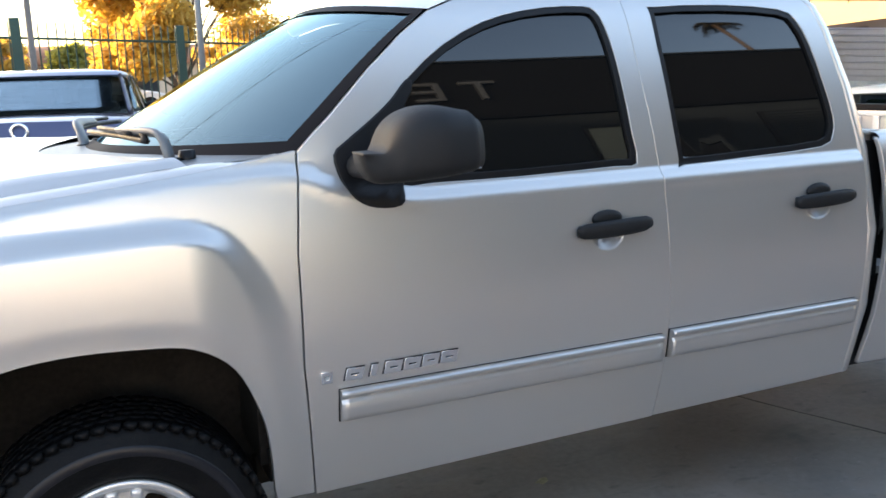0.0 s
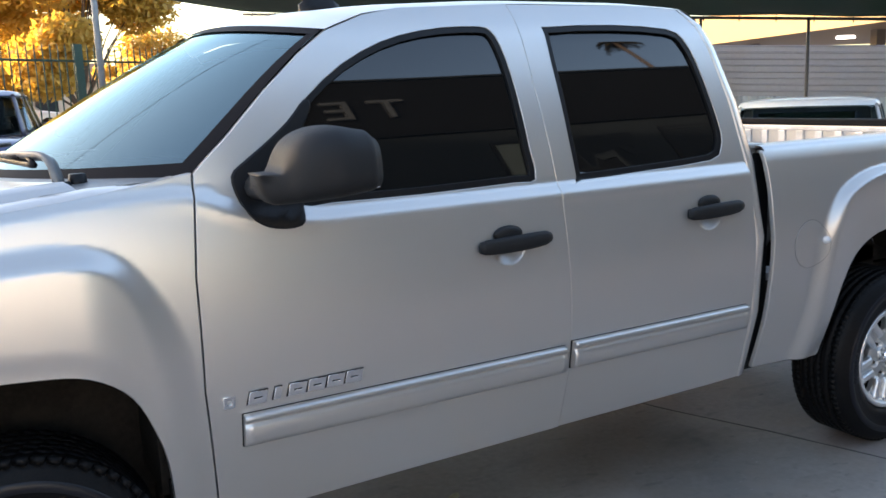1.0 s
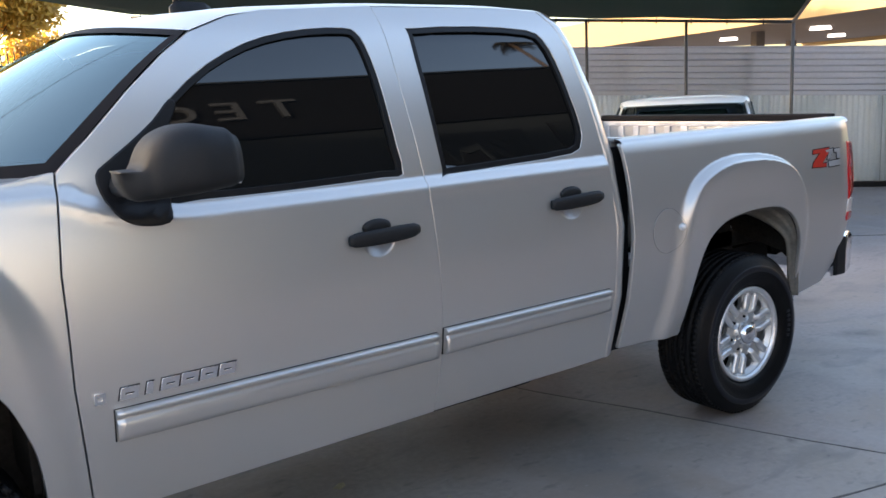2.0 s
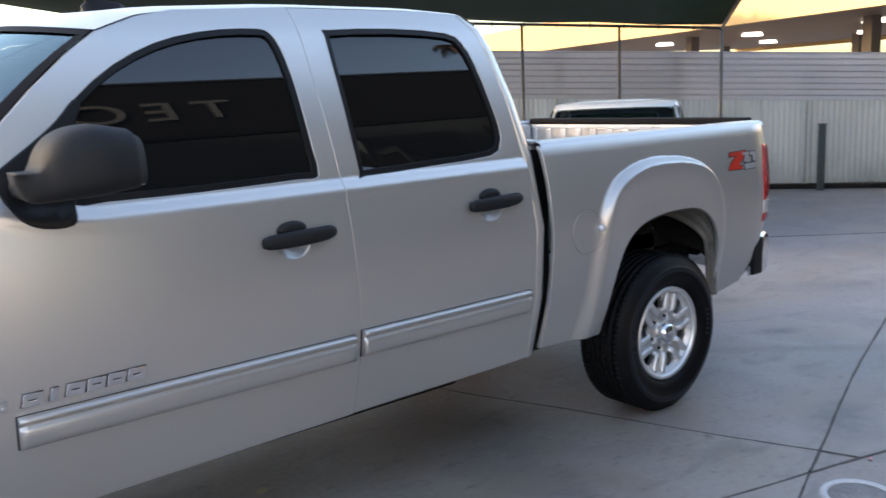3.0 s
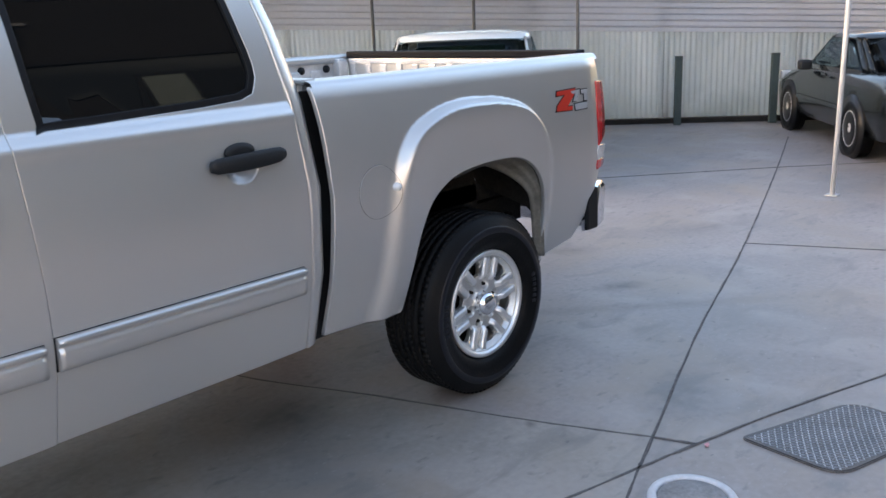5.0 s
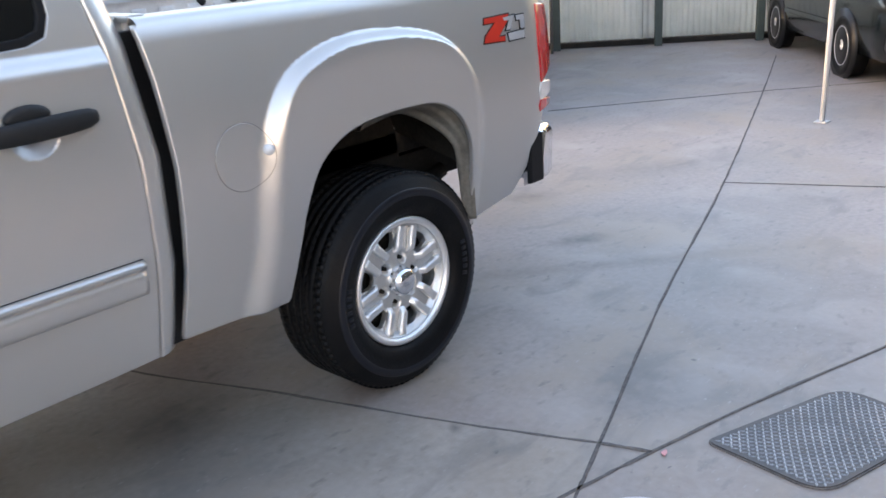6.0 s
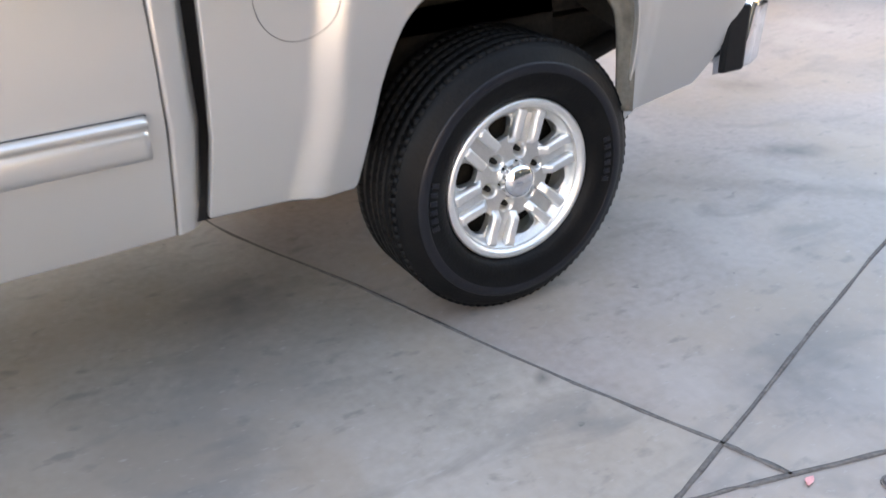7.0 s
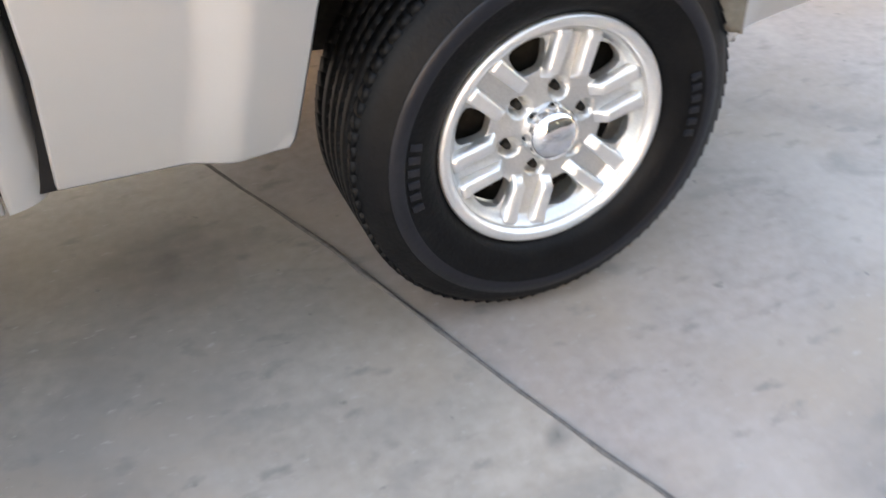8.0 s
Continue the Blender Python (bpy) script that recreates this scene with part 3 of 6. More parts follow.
def body_side(flip=None):
    s = -1 if flip is None else 1

    def yy(x, z):
        return side(x, z) if flip is None else flip - side(x, z)

    # front fender
    top = dense([(-0.80, 1.262), (-0.55, 1.322), (-0.2, 1.392), (0.0, 1.412), (0.23, 1.436), (0.40, 1.458), (0.545, 1.482)], 3)
    out = top + shifted(dense(GAP_FRONT, 4), -0.0085)[1:] + [(0.43, 0.465)] + FRONT_ARCH[::-1][1:] + [(-0.62, 0.50), (-0.80, 0.55), (-0.80, 0.9)]
    panel("front_fender", out, side, PAINT, truck, "", (), 0.02, 0.0125 if flip is None else 0.06, flip=flip)
    # doors
    bottom_1 = [(1.782, 0.465), (1.2, 0.458), (0.551, 0.448)]
    out = dense(GAP_FRONT[::-1], 4) + dense(A_LINE, 3)[1:] + dense([(1.282, 1.947), (1.715, 1.968)], 4)[1:] + dense(GAP_DOORS, 4)[1:] + dense(bottom_1, 5)
    out = [p for i, p in enumerate(out) if i == 0 or math.hypot(p[0] - out[i - 1][0], p[1] - out[i - 1][1]) > 0.004]
    out = grown(out, -0.001)
    fine1 = ([CUPS[0][0] + 0.004 + 0.0072 * k for k in range(-10, 11)], [CUPS[0][1] - 0.010 + 0.0072 * k for k in range(-10, 11)] + [1.31 + 0.012 * k for k in range(9)])
    d1 = panel("front_door", out, side, PAINT, truck, "", (curve_pts(GLASS_1, 2, True),), 0.02, 0.036, fine1[0], fine1[1], flip=flip)
    out = dense(GAP_DOORS[::-1], 4) + dense([(1.715, 1.968), (2.3, 1.970), (2.50, 1.957)], 4)[1:] + dense(GAP_BACK, 4)[1:] + dense([(2.695, 0.472), (1.782, 0.465)], 5)
    out = shifted([p for i, p in enumerate(out) if i == 0 or math.hypot(p[0] - out[i - 1][0], p[1] - out[i - 1][1]) > 0.004], 0.0)
    out = grown(out, -0.0045)
    fine2 = ([CUPS[1][0] + 0.004 + 0.0072 * k for k in range(-10, 11)], [CUPS[1][1] - 0.010 + 0.0072 * k for k in range(-10, 11)] + [1.31 + 0.012 * k for k in range(9)])
    d2 = panel("rear_door", out, side, PAINT, truck, "", (curve_pts(GLASS_2, 2, True),), 0.02, 0.036, fine2[0], fine2[1], flip=flip)
    # the cab's rear corner, rounded towards the back
    rings = []
    for (xa, z), (xb, z2) in zip(GAP_BACK, CAB_BACK):
        x0 = xa + 0.004
        y0 = side(x0, z)
        w = xb - x0 + 0.006
        rings.append([(x0, yy(x0, z) - s * 0.02, z), (x0, yy(x0, z), z)] + [(x0 + w * math.sin(a), yy(x0, z) - s * (0.055 * (1 - math.cos(a))), z + (z2 - z) * math.sin(a)) for a in np.linspace(0.15, math.pi / 2, 7)] + [(x0 + w, yy(x0, z) - s * 0.22, z2)])
    bm = bmesh.new()
    loft(bm, rings if flip is not None else rings[::-1], closed=False)
    part("cab_corner", bm, PAINT, truck)
    # glass and seals
    for g, d in ((GLASS_1, d1), (GLASS_2, d2)):
        pane("window", grown(curve_pts(g, 2, True), -0.002), side, 0.016, TINTED, d, "dark tinted window glass", flip)
        seal("window_seal", curve_pts(g, 2, True), 0.021, 0.004, d, flip)
    # mouldings, handles
    strip("moulding", 0.620, 1.764, 0.741, MOULDING, TRIM_PAINT, d1, flip, "silver side moulding with a bright ridge")
    strip("moulding", 1.798, 2.660, 0.752, MOULDING, TRIM_PAINT, d2, flip, "silver side moulding with a bright ridge")
    # a slightly larger dark strip behind each moulding stands in for its shadow line
    edge = [(-0.004, -0.053), (0.003, -0.0535), (0.003, 0.0512), (-0.004, 0.051)]
    strip("moulding_gap", 0.6165, 1.7675, 0.741, edge, SEAL, d1, flip)
    strip("moulding_gap", 1.7945, 2.6635, 0.752, edge, SEAL, d2, flip)
    for (cx, cz), d in zip(CUPS, (d1, d2)):
        door_handle(cx, cz, d, yy(cx + 0.15, cz), s)
    # bedside
    rear = dense([(4.035, 0.495), (4.34, 0.55), (4.40, 0.62), (4.50, 0.80), (4.53, 0.90), (4.535, 1.28), (4.535, 1.40)], 4)
    front_edge = dense([(2.782, 0.505), (2.803, 0.71), (2.811, 1.02), (2.797, 1.26), (2.780, 1.395)], 4)
    out = front_edge + dense([(2.780, 1.395), (3.6, 1.398), (4.535, 1.40)], 6)[1:-1] + rear[::-1] + REAR_ARCH[::-1][1:-1] + [(3.145, 0.497), (2.975, 0.497)]
    b = panel("bedside", out, side, PAINT, truck, "", (), 0.02, 0.0090 if flip is None else 0.05, flip=flip, round_edge=0.006)
    # black sheet behind the skin, added so that the panel gaps read as shade
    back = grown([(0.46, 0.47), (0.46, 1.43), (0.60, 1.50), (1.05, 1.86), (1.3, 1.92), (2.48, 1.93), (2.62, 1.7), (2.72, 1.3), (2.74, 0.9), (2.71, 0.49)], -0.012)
    panel("gap_shade_panel", back, lambda x, z: side(x, z) + 0.024, SEAL, truck, "", (), 0.004, 0.10, flip=flip)
    return d1, d2, b


left_doors = body_side()
right_doors = body_side(WIDE)


# ---- roof, glass, hood, bed ----
def cross(xs_fn, rows, cols, name, material, parent, label="", thick=0.0):
    bm = bmesh.new()
    grid = [[bm.verts.new(xs_fn(i / (rows - 1), j / (cols - 1))) for j in range(cols)] for i in range(rows)]
    for a, b in zip(grid, grid[1:]):
        for j in range(cols - 1):
            bm.faces.new((a[j], a[j + 1], b[j + 1], b[j]))
    bmesh.ops.recalc_face_normals(bm, faces=bm.faces)
    if sum(f.normal.z for f in bm.faces) < 0:
        bmesh.ops.reverse_faces(bm, faces=bm.faces)
    if thick:
        bmesh.ops.solidify(bm, geom=list(bm.faces), thickness=thick)
    return link(name, bm, material, parent, label)


ROOF_EDGE = dense([(1.012, 1.872), (1.15, 1.924), *ROOF_LINE, (2.60, 1.93)], 4)
WS_EDGE = [(0.530, 1.458), *A_LINE[:5]]
# smooth cubics of the screen's side edge: along, up and in from the widest line
WS_T = [math.dist(p, WS_EDGE[0]) / math.dist(WS_EDGE[-1], WS_EDGE[0]) for p in WS_EDGE]
WS_X, WS_Z = (np.polyfit(WS_T, [p[i] for p in WS_EDGE], 3) for i in (0, 1))
WS_Y = np.polyfit(np.linspace(0, 1, 9), [side(float(np.polyval(WS_X, t)), float(np.polyval(WS_Z, t))) for t in np.linspace(0, 1, 9)], 2)


def along(line, t):
    k = t * (len(line) - 1)
    i = min(int(k), len(line) - 2)
    f = k - i
    return line[i][0] + (line[i + 1][0] - line[i][0]) * f, line[i][1] + (line[i + 1][1] - line[i][1]) * f


def roof_at(u, v):
    x, z = along(ROOF_EDGE, u)
    w = 2 * v - 1
    y0 = side(x, z) + 0.002
    y = WIDE / 2 + w * (WIDE / 2 - y0)
    lead = -0.155 * (1 - abs(w) ** 2.4) * max(0, 1 - 1.6 * u) ** 1.5
    mix = sstep(0.0, 0.42, u)
    crown = (1 - mix) * (0.006 + 0.054 * (1 - w * w)) + mix * (0.022 * (1 - abs(w) ** 8) + 0.020 * (1 - w * w))
    return (x + lead, y, z + crown - 0.02 * max(0, u - 0.85) / 0.15)


cross(roof_at, 24, 31, "roof", PAINT, truck)


def screen_at(u, v):
    x, z = float(np.polyval(WS_X, u)), float(np.polyval(WS_Z, u))
    w = 2 * v - 1
    y0 = float(np.polyval(WS_Y, u)) + 0.018
    y = WIDE / 2 + w * (WIDE / 2 - y0)
    return (x - (0.50 - 0.345 * u) * (1 - abs(w) ** 2.4) - 0.004, y, z + 0.002 + 0.056 * u * (1 - w * w))


ws = cross(screen_at, 40, 61, "windshield", CLEAR, truck, "curved windshield that mirrors the bright sky")
ws.visible_shadow = False


def trim_line(v0, v1, name, lift):
    bm = bmesh.new()
    rows = []
    for k in range(17):
        a, b = Vector(screen_at(0.985 * k / 16, v0)), Vector(screen_at(0.985 * k / 16, v1))
        rows.append([bm.verts.new(a + Vector((-0.8 * lift, 0, lift))), bm.verts.new(b + Vector((-0.8 * lift, 0, lift)))])
    for a, b in zip(rows, rows[1:]):
        bm.faces.new((a[0], a[1], b[1], b[0]))
    return part(name, bm, FRIT, truck)


trim_line(-0.004, 0.005, "windshield_trim", 0.005)
trim_line(1.004, 0.995, "windshield_trim", 0.005)
trim_line(0.004, 0.017, "frit_band", 0.003)
trim_line(0.996, 0.952, "frit_band", 0.003)
trim_line(1.012, 0.945, "frit_band", -0.014)
bm = bmesh.new()
rows = [[bm.verts.new(Vector(screen_at(u, j / 24)) + Vector((-0.0035, 0, 0.0045))) for u in (0.0, 0.055 + 0.055 * abs(j / 12 - 1) ** 3)] for j in range(25)]
for a, b in zip(rows, rows[1:]):
    bm.faces.new((a[0], a[1], b[1], b[0]))
part("windshield_trim", bm, FRIT, truck)
bm = bmesh.new()
rows = [[bm.verts.new(Vector(screen_at(u, j / 24)) + Vector((-0.0035, 0, 0.0045))) for u in (0.955, 1.0)] for j in range(25)]
for a, b in zip(rows, rows[1:]):
    bm.faces.new((a[0], a[1], b[1], b[0]))
part("windshield_trim", bm, FRIT, truck)

# inner trim of the two screen pillars
for v_ in (0.0, 1.0):
    bm = bmesh.new()
    tube(bm, [tuple(Vector(screen_at(0.98 * k / 10 + 0.01, v_)) + Vector((0.035, 0.012 - 0.024 * v_, -0.012))) for k in range(11)], 0.030, 8)
    part("pillar_trim", bm, FRIT, truck)

# rear wall of the cab with its window
boxed("cab_back", (2.60, 0.16, 0.55), (2.66, WIDE - 0.16, 1.42), PAINT, truck)
boxed("rear_window", (2.59, 0.24, 1.43), (2.61, WIDE - 0.24, 1.88), TINTED, truck)


def hood_at(u, v):
    x = -0.86 + u * 1.14
    w = math.sin((2 * v - 1) * math.pi / 2)
    zf = float(np.interp(x, [-0.86, -0.55, -0.2, 0.0, 0.23, 0.42], [1.24, 1.328, 1.398, 1.418, 1.440, 1.452]))
    y = WIDE / 2 + w * (WIDE / 2 - 0.105)
    bulge = 0.042 * (1 - sstep(0.935, 1.0, abs(w))) + 0.024 * (1 - sstep(0.6, 0.95, abs(w))) + 0.03 * (1 - w * w)
    tail = 0.40 * (1 - w * w) * sstep(0.2, 1.0, u)
    return (x - tail, y, zf + bulge - 0.05 * (1 - sstep(0.0, 0.12, u)) - 0.075 * (1 - w * w) * sstep(0.62, 1.0, u))


cross(hood_at, 20, 45, "hood", PAINT, truck)
# the fender's top between its side and the hood
for flip in (False, True):
    bm = bmesh.new()
    rows = []
    for k in range(25):
        x = -0.80 + 1.30 * k / 24
        z = float(np.interp(x, [-0.80, -0.55, -0.2, 0.0, 0.23, 0.40, 0.535], [1.262, 1.322, 1.392, 1.412, 1.436, 1.458, 1.484]))
        y0 = side(x, z)
        row = [(x, y0 + d, z + 0.020 * (1 - sstep(0.25, 0.47, x)) * math.sin(min(1, d / 0.05) * math.pi / 2) - (0.2 + 0.5 * sstep(0.3, 0.5, x)) * max(0, d - 0.05)) for d in (-0.001, 0.01, 0.022, 0.036, 0.05, max(0.056, (0.098 - 0.05 * sstep(0.24, 0.30, x)) - y0))]
        rows.append([bm.verts.new((a, WIDE - b if flip else b, c)) for a, b, c in row])
    for a, b in zip(rows, rows[1:]):
        for j in range(5):
            bm.faces.new((a[j], a[j + 1], b[j + 1], b[j]) if flip else (a[j + 1], a[j], b[j], b[j + 1]))
    part("fender_top", bm, PAINT, truck)
# cowl
cowl = cross(lambda u, v: (0.20 + 0.40 * u - 0.46 * (1 - abs(2 * v - 1) ** 2.4), 0.10 + v * (WIDE - 0.20), 1.450 + 0.030 * u), 3, 17, "cowl", STEEL_GREY, truck)
# wipers
for arm, blade in (([(0.228, 0.22, 1.455), (0.222, 0.225, 1.500), (0.206, 0.245, 1.540), (0.165, 0.32, 1.546), (0.115, 0.46, 1.545)], [(0.175, 0.27, 1.522), (0.120, 0.48, 1.530), (0.045, 0.80, 1.532)]),
                   ([(0.035, 1.12, 1.455), (0.030, 1.14, 1.500), (0.020, 1.19, 1.540), (0.035, 1.32, 1.548), (0.09, 1.50, 1.545)], [(0.02, 1.25, 1.525), (0.10, 1.52, 1.530), (0.20, 1.72, 1.530)])):
    bm = bmesh.new()
    pts = curve_pts(arm, 5)
    rings = []
    for k, p in enumerate(pts):
        q, r_ = Vector(pts[max(k - 1, 0)]), Vector(pts[min(k + 1, len(pts) - 1)])
        d = (r_ - q).normalized()
        a_ = d.cross(Vector((0.7, -0.3, 0.65))).normalized()
        c_ = d.cross(a_)
        wd, th = 0.026 - 0.0006 * k, 0.011 - 0.0002 * k
        rings.append([Vector(p) + a_ * wd * u_ + c_ * th * v_ for u_, v_ in ((-1, -0.6), (-0.7, -1), (0.7, -1), (1, -0.6), (1, 0.6), (0.7, 1), (-0.7, 1), (-1, 0.6))])
    loft(bm, rings)
    bmesh.ops.recalc_face_normals(bm, faces=bm.faces)
    w = part("wiper_arm", bm, STEEL_GREY, truck, "grey wiper arm")
    bm = bmesh.new()
    tube(bm, curve_pts(blade, 4), 0.010, 6)
    tube(bm, [tuple(Vector(q) + Vector((-0.01, 0, 0.018))) for q in curve_pts(blade, 4)[2:7]], 0.008, 6)
    tube(bm, [(blade[0][0], blade[0][1], blade[0][2]), (arm[3][0], arm[3][1], arm[3][2])], 0.009, 6)
    part("wiper_blade", bm, SEAL, w)
    bm = bmesh.new()
    tube(bm, [(arm[0][0], arm[0][1], 1.43), (arm[0][0], arm[0][1], 1.475)], [0.034, 0.028], 14)
    tube(bm, [(arm[0][0] + 0.05, arm[0][1] + 0.03, 1.44), (arm[0][0] + 0.05, arm[0][1] + 0.03, 1.492)], [0.03, 0.022], 12)
    part("wiper_pivot", bm, SEAL, w)

# nose: grille, headlights, bumper
boxed("grille", (-0.90, 0.42, 0.86), (-0.84, WIDE - 0.42, 1.18), PLASTIC, truck, "", 0.02)
for y0 in (0.10, WIDE - 0.40):
    boxed("headlight", (-0.88, y0, 0.92), (-0.74, y0 + 0.30, 1.20), CLEAR_LENS, truck, "", 0.03)
boxed("front_bumper", (-0.97, 0.05, 0.52), (-0.76, WIDE - 0.05, 0.84), CHROME, truck, "", 0.05)

# cargo bed: rails, inner walls, floor, tailgate
def rail(y_out, y_in):
    bm = bmesh.new()
    s = 1 if y_in > y_out else -1
    rings = []
    for x in np.linspace(2.785, 4.56, 8):
        o = side(min(x, 4.535), 1.395)
        o = o if s > 0 else WIDE - o
        w = abs(y_in - o)
        rings.append([(x, o + s * d, z) for d, z in ((-0.001, 1.392), (0.004, 1.404), (0.012, 1.412), (0.026, 1.418), (w, 1.420), (w, 1.37), (w - 0.02, 1.37))])
    loft(bm, rings if s < 0 else [r for r in rings[::-1]], closed=False)
    return bm


near_rail = part("bed_rail", rail(0.05, 0.155), PAINT, truck)
far_rail = part("bed_rail", rail(WIDE - 0.05, WIDE - 0.155), PAINT, truck)
floor_bm = bmesh.new()
for lo, hi in (((2.83, 0.14, 0.84), (3.05, WIDE - 0.14, 0.87)), ((3.05, 0.43, 0.84), (4.10, WIDE - 0.43, 0.87)), ((4.10, 0.14, 0.84), (4.56, WIDE - 0.14, 0.87))):
    box(floor_bm, lo, hi)
link("bed_floor", floor_bm, BED_METAL, truck, smooth=False)
for y0, y1 in ((0.135, 0.43), (WIDE - 0.43, WIDE - 0.135)):
    house_bm = bmesh.new()
    box(house_bm, (3.05, y0, 1.088), (4.10, y1, 1.10))
    yi = y1 if y0 < 1 else y0
    box(house_bm, (3.05, yi - 0.003, 0.86), (4.10, yi + 0.003, 1.088))
    link("wheel_house", house_bm, BED_METAL, truck, smooth=False)
for y0, y1 in ((0.115, 0.135), (WIDE - 0.135, WIDE - 0.115)):
    w = boxed("bed_wall", (2.84, y0, 1.10), (4.56, y1, 1.40), BED_METAL, truck, "pale bed wall with pressed pockets")
    if y0 > 1:
        for k in range(9):
            x = 3.02 + 0.155 * k
            bm = bmesh.new()
            box(bm, (x, y0 - 0.012, 1.11), (x + 0.085, y0 + 0.005, 1.335), bevel=0.009)
            part("pressed_rib", bm, BED_METAL, w)
front_wall = boxed("bed_front", (2.803, 0.13, 0.86), (2.83, WIDE - 0.13, 1.405), BED_METAL, truck)
for k in range(7):
    y = 0.30 + 0.22 * k
    boxed("pressed_rib", (2.825, y, 0.92), (2.842, y + 0.12, 1.30), BED_METAL, front_wall, "", 0.008)
boxed("bed_front_cap", (2.79, 0.10, 1.405), (2.845, WIDE - 0.10, 1.425), PAINT, truck, "", 0.008)
tailgate = boxed("tailgate", (4.545, 0.16, 0.84), (4.60, WIDE - 0.16, 1.405), PAINT, truck, "", 0.012)
boxed("tailgate_cap", (4.530, 0.165, 1.396), (4.605, WIDE - 0.165, 1.434), FRIT, truck, "black plastic tailgate cap", 0.008)
boxed("pressed_band", (4.533, 0.18, 1.362), (4.547, WIDE - 0.18, 1.392), BED_METAL, tailgate, "", 0.006)
for k in range(12):
    y = 1.817 - 0.134 * k
    boxed("pressed_rib", (4.535, y - 0.026, 0.92), (4.547, y + 0.026, 1.364), BED_METAL, tailgate, "", 0.008)
for x in (4.193, 4.386):
    bm = bmesh.new()
    bmesh.ops.create_cone(bm, cap_ends=True, segments=20, radius1=0.024, radius2=0.022, depth=0.03, matrix=pose(x, WIDE - 0.135, 1.338, 90))
    part("stake_hole", bm, SEAL, truck, "dark round hole in the bed wall")
boxed("corner_post", (4.44, WIDE - 0.20, 1.02), (4.515, WIDE - 0.13, 1.395), BED_METAL, truck, "", 0.02)

# black boxes standing in for the shade between cab and bed, seen from the side
boxed("gap_shade", (2.74, 0.16, 0.50), (2.80, WIDE - 0.16, 1.36), SEAL, truck, "", 0.002)
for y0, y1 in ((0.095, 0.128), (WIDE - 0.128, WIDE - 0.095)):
    boxed("gap_shade_edge", (2.745, y0, 0.49), (2.87, y1, 1.385), SEAL, truck, "", 0.004)

# tail lamps, bumper, fuel flap
for s in (0, 1):
    def lamp_y(x, z):
        return side(x, z) - 0.006
    def strip_lamp(z0, z1, material, name):
        return panel(name, dense([(4.490, z0), (4.480, (z0 + z1) / 2), (4.490, z1), (4.600, z1 - 0.01), (4.605, (z0 + z1) / 2), (4.600, z0 + 0.004)], 3)[:-1], lamp_y, material, lamp, "", (), 0.05, 0.03, flip=WIDE if s else None, round_edge=0.006)
    lamp = new("tail_lamp")
    lamp.matrix_basis = Matrix.Translation((4.55, 0.05 if not s else WIDE - 0.05, 1.08))
    lamp.parent = truck
    lamp.matrix_parent_inverse = truck.matrix_basis.inverted()
    lamp["label"] = "tall red tail lamp with a clear lower window"
    strip_lamp(0.985, 1.288, RED_LENS, "red_lens")
    strip_lamp(0.914, 0.982, CLEAR_LENS, "clear_lens")
    strip_lamp(0.868, 0.911, RED_LENS, "red_lens")
bm = bmesh.new()
prof = [(0.0, 0.0), (0.0, 0.18), (0.03, 0.225), (0.13, 0.225), (0.165, 0.19), (0.15, 0.02), (0.12, 0.0)]
rings = []
for y, dx in ((0.045, -0.10), (0.06, -0.03), (0.12, 0.0), (WIDE / 2, 0.02), (WIDE - 0.12, 0.0), (WIDE - 0.06, -0.03), (WIDE - 0.045, -0.10)):
    rings.append([(4.50 + a + dx, y, 0.565 + b) for a, b in prof])
loft(bm, rings)
bumper = part("rear_bumper", bm, CHROME, truck, "chrome rear step bumper with a black end")
for y0 in (0.028, WIDE - 0.062):
    boxed("bumper_end", (4.425, y0, 0.565), (4.525, y0 + 0.034, 0.775), SEAL, bumper, "", 0.012)

flap = [(3.02 + 0.095 * math.cos(a), 1.003 + 0.098 * math.sin(a)) for a in np.linspace(0, 2 * math.pi, 40, endpoint=False)]
fl = panel("fuel_flap", flap, lambda x, z: side(x, z) - 0.0025, PAINT, truck, "round fuel flap", (), 0.003, 0.03, round_edge=0.0015)
panel("flap_gap", grown(flap, 0.0025), lambda x, z: side(x, z) - 0.0008, SEAL, truck, "", (grown(flap, -0.001),), 0.002, 0.05, round_edge=0.0002)
bm = bmesh.new()
bmesh.ops.create_uvsphere(bm, u_segments=14, v_segments=8, radius=0.017, matrix=pose(3.098, side(3.098, 1.012) - 0.006, 1.012))
part("flap_button", bm, WHITE_SIGN, fl, "small white round knob")


# ---- wheels ----
R_TYRE, R_RIM = 0.402, 0.240


def rim_face(x, z):
    """The relief of the wheel's cast disc: dished, with a low centre and six nut pockets."""
    r = math.hypot(x, z)
    y = 0.046 - 0.026 * sstep(0.192, 0.214, r)
    y -= 0.006 * (1 - sstep(0.060, 0.110, r))
    for j in range(6):
        b = math.pi / 3 * j
        d = math.hypot(x - 0.083 * math.cos(b), z - 0.083 * math.sin(b))
        y += 0.026 * (1 - sstep(0.014, 0.024, d))
    return y


